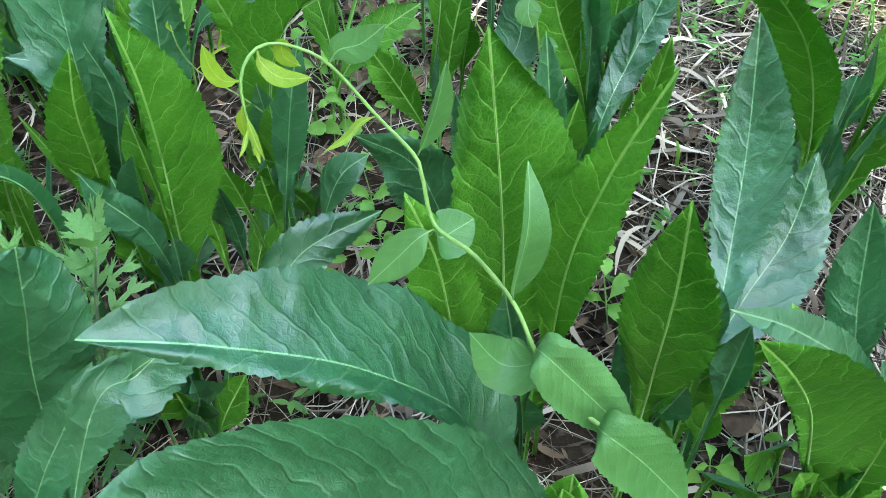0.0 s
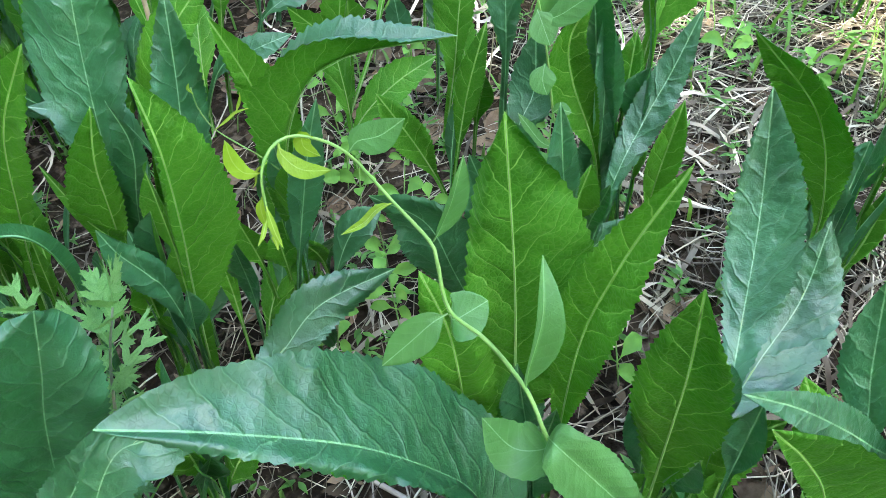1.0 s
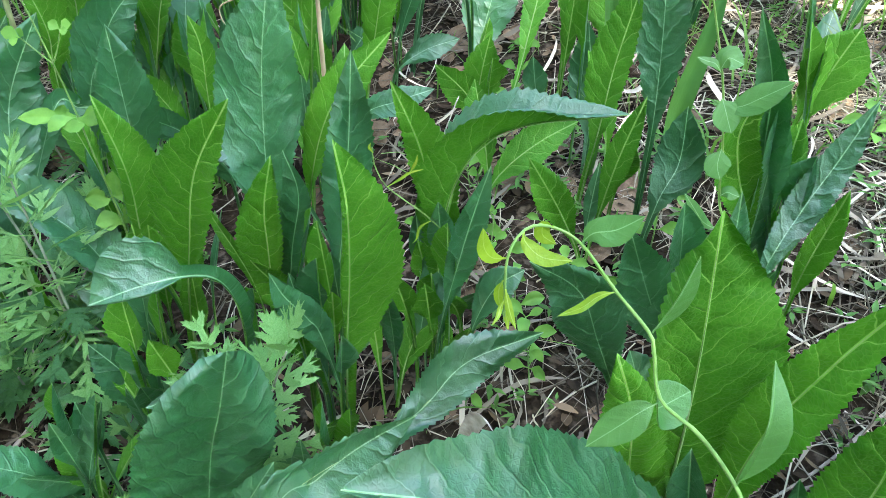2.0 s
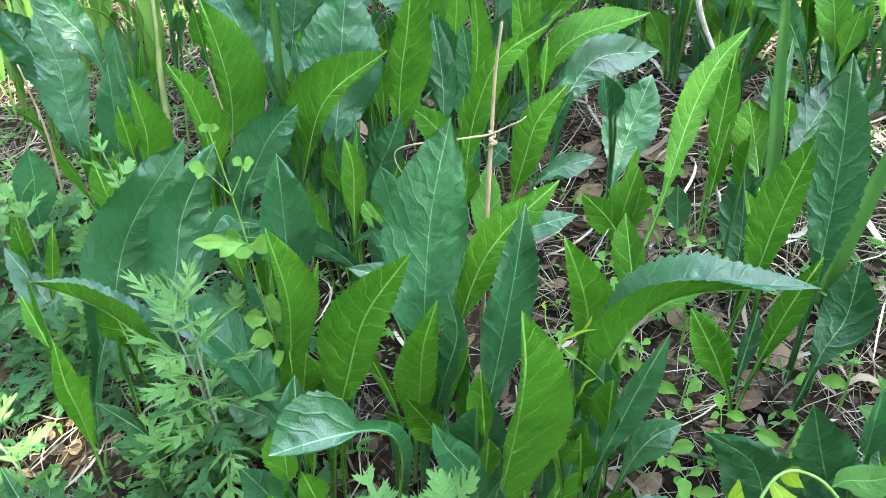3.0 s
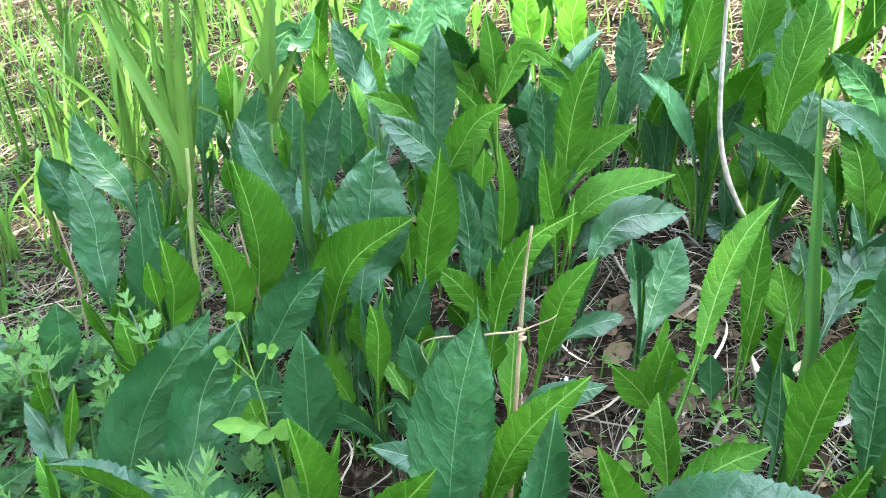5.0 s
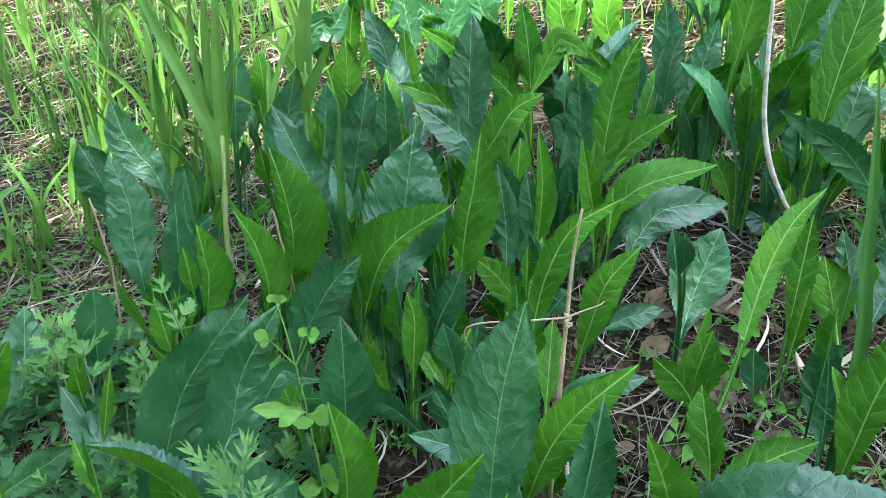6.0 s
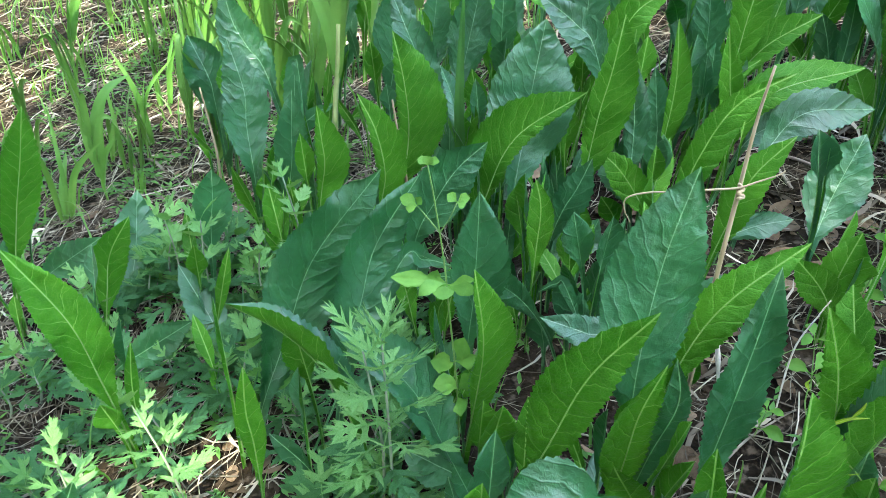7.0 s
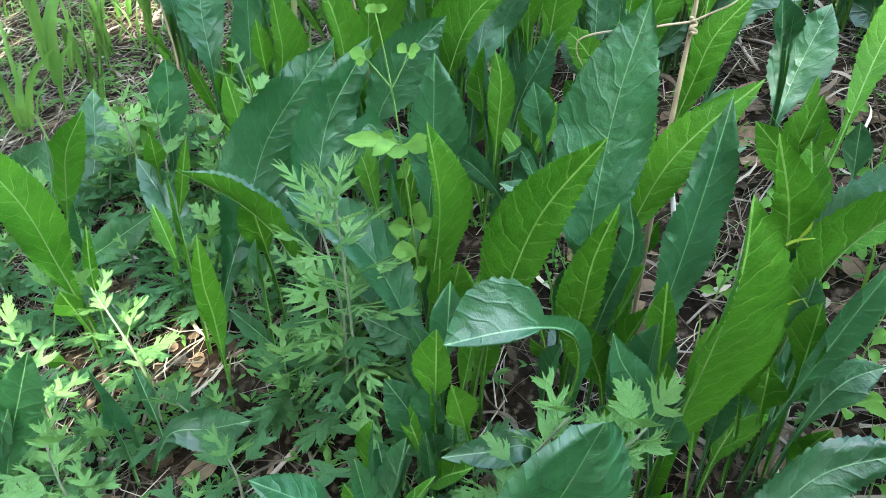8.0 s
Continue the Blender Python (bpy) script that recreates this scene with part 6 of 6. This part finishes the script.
def build_straw():
    r = random.Random(3)
    verts, faces = [], []
    for k in range(40000):
        if k < 13000:
            x, y = on_bank(r, -1.9, 1.0, 0.15, 2.3)
        elif k < 18500:
            x, y = on_bank(r, 0.25, 1.2, 0.6, 2.1)
        elif k < 22000:
            x, y = on_bank(r, -2.7, -1.1, 0.5, 2.3)
        else:
            x, y = on_bank(r, -5.2, 1.8, 0.2, 5.2) if k < 31000 else on_bank(r, -5.0, 4.0, -3.0, 4.0)
        if (-1.1 < x < -0.36 and 0.55 < y < 1.9 and r.random() < 0.72) or (-0.36 < x < 0.35 and 0.5 < y < 1.9 and r.random() < 0.35):
            continue
        a, long, wide = r.uniform(0, 6.28), r.choice((0.03, 0.05, 0.08, 0.12, 0.2)) * r.uniform(0.6, 1.4), r.choice((0.0004, 0.0005, 0.0007, 0.0009, 0.0014)) * (2.5 if y > 2.6 or x < -2.7 else 1.0)
        bend, tilt = r.uniform(-0.7, 0.7), r.uniform(-0.12, 0.2)
        base = len(verts)
        for i in range(4):
            t = (i / 3 - 0.5) * long
            cx = x + math.cos(a) * t - math.sin(a) * bend * t * t / long
            cy = y + math.sin(a) * t + math.cos(a) * bend * t * t / long
            z = ground_z(cx, cy) + 0.003 + r.uniform(0, 0.006) + abs(tilt) * (t + long / 2) * (0.5 if tilt > 0 else 0.15)
            for q in range(3):
                b = q * 2.094
                verts.append((cx - math.sin(a) * math.cos(b) * wide, cy + math.cos(a) * math.cos(b) * wide, z + math.sin(b) * wide))
        for i in range(3):
            for q in range(3):
                u, v = base + i * 3 + q, base + i * 3 + (q + 1) % 3
                faces.append((u, v, v + 3, u + 3))
    for k in range(3500):
        x, y = on_bank(r, -2.6, 1.0, 0.2, 2.6) if k < 1900 else on_bank(r, 0.15, 1.2, 0.6, 2.1) if k < 2700 else on_bank(r, -4.5, 1.5, 1.5, 5.0)
        if -1.0 < x < -0.36 and 0.6 < y < 1.8 and r.random() < 0.6:
            continue
        a, long, wide = r.uniform(0, 6.28), r.uniform(0.04, 0.16), r.uniform(0.0012, 0.0042)
        bend, lift, roll, base = r.uniform(-1.2, 1.2), r.uniform(0.0, 0.02), r.uniform(-0.8, 0.8), len(verts)
        for i in range(6):
            t = (i / 5 - 0.5) * long
            cx = x + math.cos(a) * t - math.sin(a) * bend * t * t / long
            cy = y + math.sin(a) * t + math.cos(a) * bend * t * t / long
            z = ground_z(cx, cy) + 0.004 + lift * math.sin(3.1 * i / 5) + r.uniform(0, 0.002)
            w = wide * (1 - (2 * i / 5 - 1) ** 4 * 0.8)
            verts.extend([(cx - math.sin(a) * w, cy + math.cos(a) * w, z + roll * w), (cx + math.sin(a) * w, cy - math.cos(a) * w, z - roll * w)])
        for i in range(5):
            u = base + i * 2
            faces.append((u, u + 1, u + 3, u + 2))
    ob = part_mesh("dry_straw", mesh_from("dry_straw", verts, faces), MAT_STRAW, None)
    tagged(ob, "tangle of pale dry straw lying over the soil", "straw", kind="stuff")


build_straw()


def build_litter():
    r = random.Random(14)
    verts, faces = [], []
    for k in range(17000):
        x, y = on_bank(r, -2.2, 1.1, 0.1, 2.4) if k < 7000 else on_bank(r, -5.2, 1.9, 0.1, 5.2) if k < 11000 else on_bank(r, -5.0, 4.0, -3.0, 4.0)
        if -1.0 < x < -0.36 and 0.5 < y < 1.9 and r.random() < 0.6:
            continue
        a, s, z = r.uniform(0, 6.28), r.uniform(0.004, 0.02), ground_z(x, y) + r.uniform(0.001, 0.009)
        w, up, bow, base = s * r.uniform(0.2, 0.5), r.uniform(-0.5, 0.5), r.uniform(-0.4, 0.6), len(verts)
        ca, sa = math.cos(a), math.sin(a)
        for t, f in ((-1, 0.2), (-0.4, 0.9), (0.3, 1.0), (1, 0.15)):
            for q in (-1, 1):
                px, py = t * s, q * w * f
                verts.append((x + ca * px - sa * py, y + sa * px + ca * py, z + up * t * s * 0.4 + bow * s * t * t * 0.5 + r.uniform(0, 0.002)))
        for i in range(3):
            u = base + i * 2
            faces.append((u, u + 2, u + 3, u + 1))
    ob = part_mesh("leaf_litter", mesh_from("leaf_litter", verts, faces), MAT_LITTER, None)
    tagged(ob, "brown broken leaf litter covering the soil", "leaf litter", kind="stuff")


build_litter()


def build_grass():
    r = random.Random(6)
    verts, faces = [], []
    for k in range(1000, 11000):
        if k < 1900:
            x, y = on_bank(r, -3.4, -1.25, 1.0, 4.2)
            if x > -1.5 and y < 1.6:
                continue
        elif k < 3000:
            x, y = on_bank(r, -5.6, -1.6, 2.2, 6.0)
        else:
            x, y = on_bank(r, -3.2, 1.8, 2.4, 6.5) if k < 6500 else on_bank(r, 0.1, 1.2, 1.0, 2.2) if k < 7100 else on_bank(r, -5.0, 4.0, -3.0, 4.0)
        a, high, wide = r.uniform(0, 6.28), r.uniform(0.04, 0.20) * (1.5 if y > 2 else 1), r.uniform(0.0012, 0.0035) * (1.6 if y > 2.8 else 1.0)
        reach, z = high * r.uniform(0.2, 1.2), ground_z(x, y)
        t = a + r.uniform(0.8, 2.2)
        base = len(verts)
        for i in range(5):
            s = i / 4
            cx, cy, cz = x + math.cos(a) * reach * s * s, y + math.sin(a) * reach * s * s, z + high * (s - 0.25 * s * s)
            w = wide * (1 - s ** 2) + 0.0001
            verts.extend([(cx - math.cos(t) * w, cy - math.sin(t) * w, cz), (cx + math.cos(t) * w, cy + math.sin(t) * w, cz)])
        for i in range(4):
            u = base + i * 2
            faces.append((u, u + 1, u + 3, u + 2))
    ob = part_mesh("grass", mesh_from("grass", verts, faces), MAT_GRASS, None)
    tagged(ob, "thin sparse green grass growing through straw", "grass", kind="stuff")


build_grass()


def build_weeds():
    r = random.Random(9)
    verts, faces = [], []
    for k in range(2300):
        spot = k % 10
        if spot < 4:
            x, y = on_bank(r, -2.6, -1.15, 0.9, 2.6)
        elif spot < 6:
            x, y = on_bank(r, -0.2, 1.1, 0.75, 2.0)
        else:
            x, y = on_bank(r, -1.6, 0.7, 0.25, 1.4)
            if -0.45 < x < 0.3 and r.random() < 0.55:
                continue
        z, leaves, size = ground_z(x, y), r.randint(3, 6), r.uniform(0.005, 0.012) * (1.4 if spot < 4 else 1.0)
        high = r.uniform(0.008, 0.045)
        for j in range(leaves):
            a, tip = r.uniform(0, 6.28), r.uniform(-0.1, 0.5)
            ca, sa, base = math.cos(a), math.sin(a), len(verts)
            zz = z + high * r.uniform(0.5, 1.0)
            for s, w in ((0.15, 0.05), (0.55, 0.34), (0.8, 0.37), (1.2, 0.20), (1.6, 0.01)):
                d = s * size * 1.4
                cx, cy, cz = x + ca * d, y + sa * d, zz + tip * d - 6 * d * d
                verts.extend([(cx + sa * w * size, cy - ca * w * size, cz + 0.0012), (cx, cy, cz), (cx - sa * w * size, cy + ca * w * size, cz + 0.0012)])
            for i in range(4):
                for q in range(2):
                    u = base + i * 3 + q
                    faces.append((u, u + 1, u + 4, u + 3))
    ob = part_mesh("ground_weeds", mesh_from("ground_weeds", verts, faces), MAT_WEED, None)
    tagged(ob, "small bright green weeds sprouting through the litter", "weeds", kind="stuff")


build_weeds()


# ---- trees round about, unseen, added to shade the bank and hold off low sky ----
def build_unseen_tree(c, foot, seed, leaves, size, gaps=()):
    r = random.Random(seed)
    foot = Vector((foot[0], foot[1], ground_z(foot[0], foot[1]) - 0.05))
    ob = new("tree")
    ob.location = foot
    tagged(ob, "unseen leafy tree added to shade the bank", "tree", "trees round the bank")
    top = c + Vector((0.2, 0.2, 0.6))
    stem("trunk", [foot, foot.lerp(top, 0.4) + Vector((0.15, 0.1, 0)), top], (0.2, 0.15, 0.06), MAT_BARK, ob, 24, 10)
    for k in range(9):
        a, h = k * 2.4, 0.45 + 0.06 * k
        start = foot.lerp(top, h)
        end = c + Vector((math.cos(a) * r.uniform(0.5, 0.9) * size[0], math.sin(a) * r.uniform(0.5, 0.9) * size[1], r.uniform(-0.5, 0.6) * size[2]))
        stem("limb", [start, start.lerp(end, 0.5) + Vector((0, 0, 0.25)), end], (0.06, 0.035, 0.012), MAT_BARK, ob, 14, 7)
    verts, faces = [], []
    thin = random.Random(seed + 1)
    for k in range(leaves):
        d = Vector((r.gauss(0, 1), r.gauss(0, 1), r.gauss(0, 1))).normalized() * (r.random() ** 0.4)
        p = c + Vector((d.x * size[0], d.y * size[1], d.z * size[2]))
        low = p - sun_way * ((p.z - 0.05) / sun_way.z)
        # leaves left out so that sun falls on chosen parts of the bank
        if gaps and thin.random() < max(min(0.8, (low.x - 0.40) * 2.2), min(0.18, (-0.95 - low.x) * 0.3), min(0.92, max(0.0, low.y - 1.5) * max(0.0, low.x + 0.45) * 2.6), min(0.72, max(0.0, low.y - 1.0) * 4.0 * (low.x + 0.05))):
            continue
        if noise.noise(p * 0.9) < -0.3 or any((low.x - x) ** 2 + (low.y - y) ** 2 < w * w for x, y, w in gaps):
            continue
        q = Euler((r.uniform(-0.9, 0.9), r.uniform(-0.9, 0.9), r.uniform(0, 6.28))).to_matrix()
        s, base = r.uniform(0.07, 0.12) * (size[2] / 2.0), len(verts)
        for v in ((0, -1, 0), (0.5, -0.2, 0.1), (0.4, 0.4, 0.1), (0, 1, -0.1), (-0.4, 0.4, 0.1), (-0.5, -0.2, 0.1)):
            verts.append(p + q @ Vector(v) * s)
        faces.append(tuple(range(base, base + 6)))
    part_mesh("crown", mesh_from("crown", verts, faces), MAT_CROWN, ob, "uneven crown of small green leaves", False)


# unseen crown that shades the tufts; its holes set sun flecks at these spots
shade = Vector((-0.45, 0.65, 0.1)) + sun_way * 8.5
build_unseen_tree(shade, (shade.x + 0.9, shade.y - 0.6), 17, 13000, (1.8, 1.75, 1.5), ((-1.04, 0.73, 0.10), (-1.2, 0.66, 0.05), (-1.13, 0.55, 0.06), (-1.3, 0.86, 0.06), (-1.19, 0.6, 0.05), (-1.0, 0.46, 0.05), (0.8, 1.3, 0.3), (0.6, 2.3, 0.4), (0.2, 2.7, 0.3), (0.15, 2.25, 0.3), (0.45, 1.9, 0.26), (-0.1, 2.6, 0.2)))
# second unseen crown, sparse, added to dim the sun at the back left
dapple_crown = Vector((-2.65, 3.05, 0.2)) + sun_way * 9.0
build_unseen_tree(dapple_crown, (dapple_crown.x - 1.4, dapple_crown.y - 1.2), 23, 850, (1.6, 1.6, 1.4))
# ring of unseen crowns, added only to cut light from low sky
for k, (x, y, h, w) in enumerate(((-6.8, 2.0, 5.4, 3.2), (-5.4, -2.6, 3.4, 3.2), (5.5, 6.5, 4.6, 3.2), (-5.5, 7.5, 4.8, 3.4), (0.0, 8.5, 5.0, 3.6), (-0.8, -8.6, 3.0, 3.2), (8.4, -0.6, 3.4, 3.2), (4.8, -6.8, 3.2, 3.0), (-5.2, -7.4, 3.4, 3.0))):
    build_unseen_tree(Vector((x, y, h)), (x + 0.3, y + 0.3), 30 + k, 11000, (w, w, 3.2))
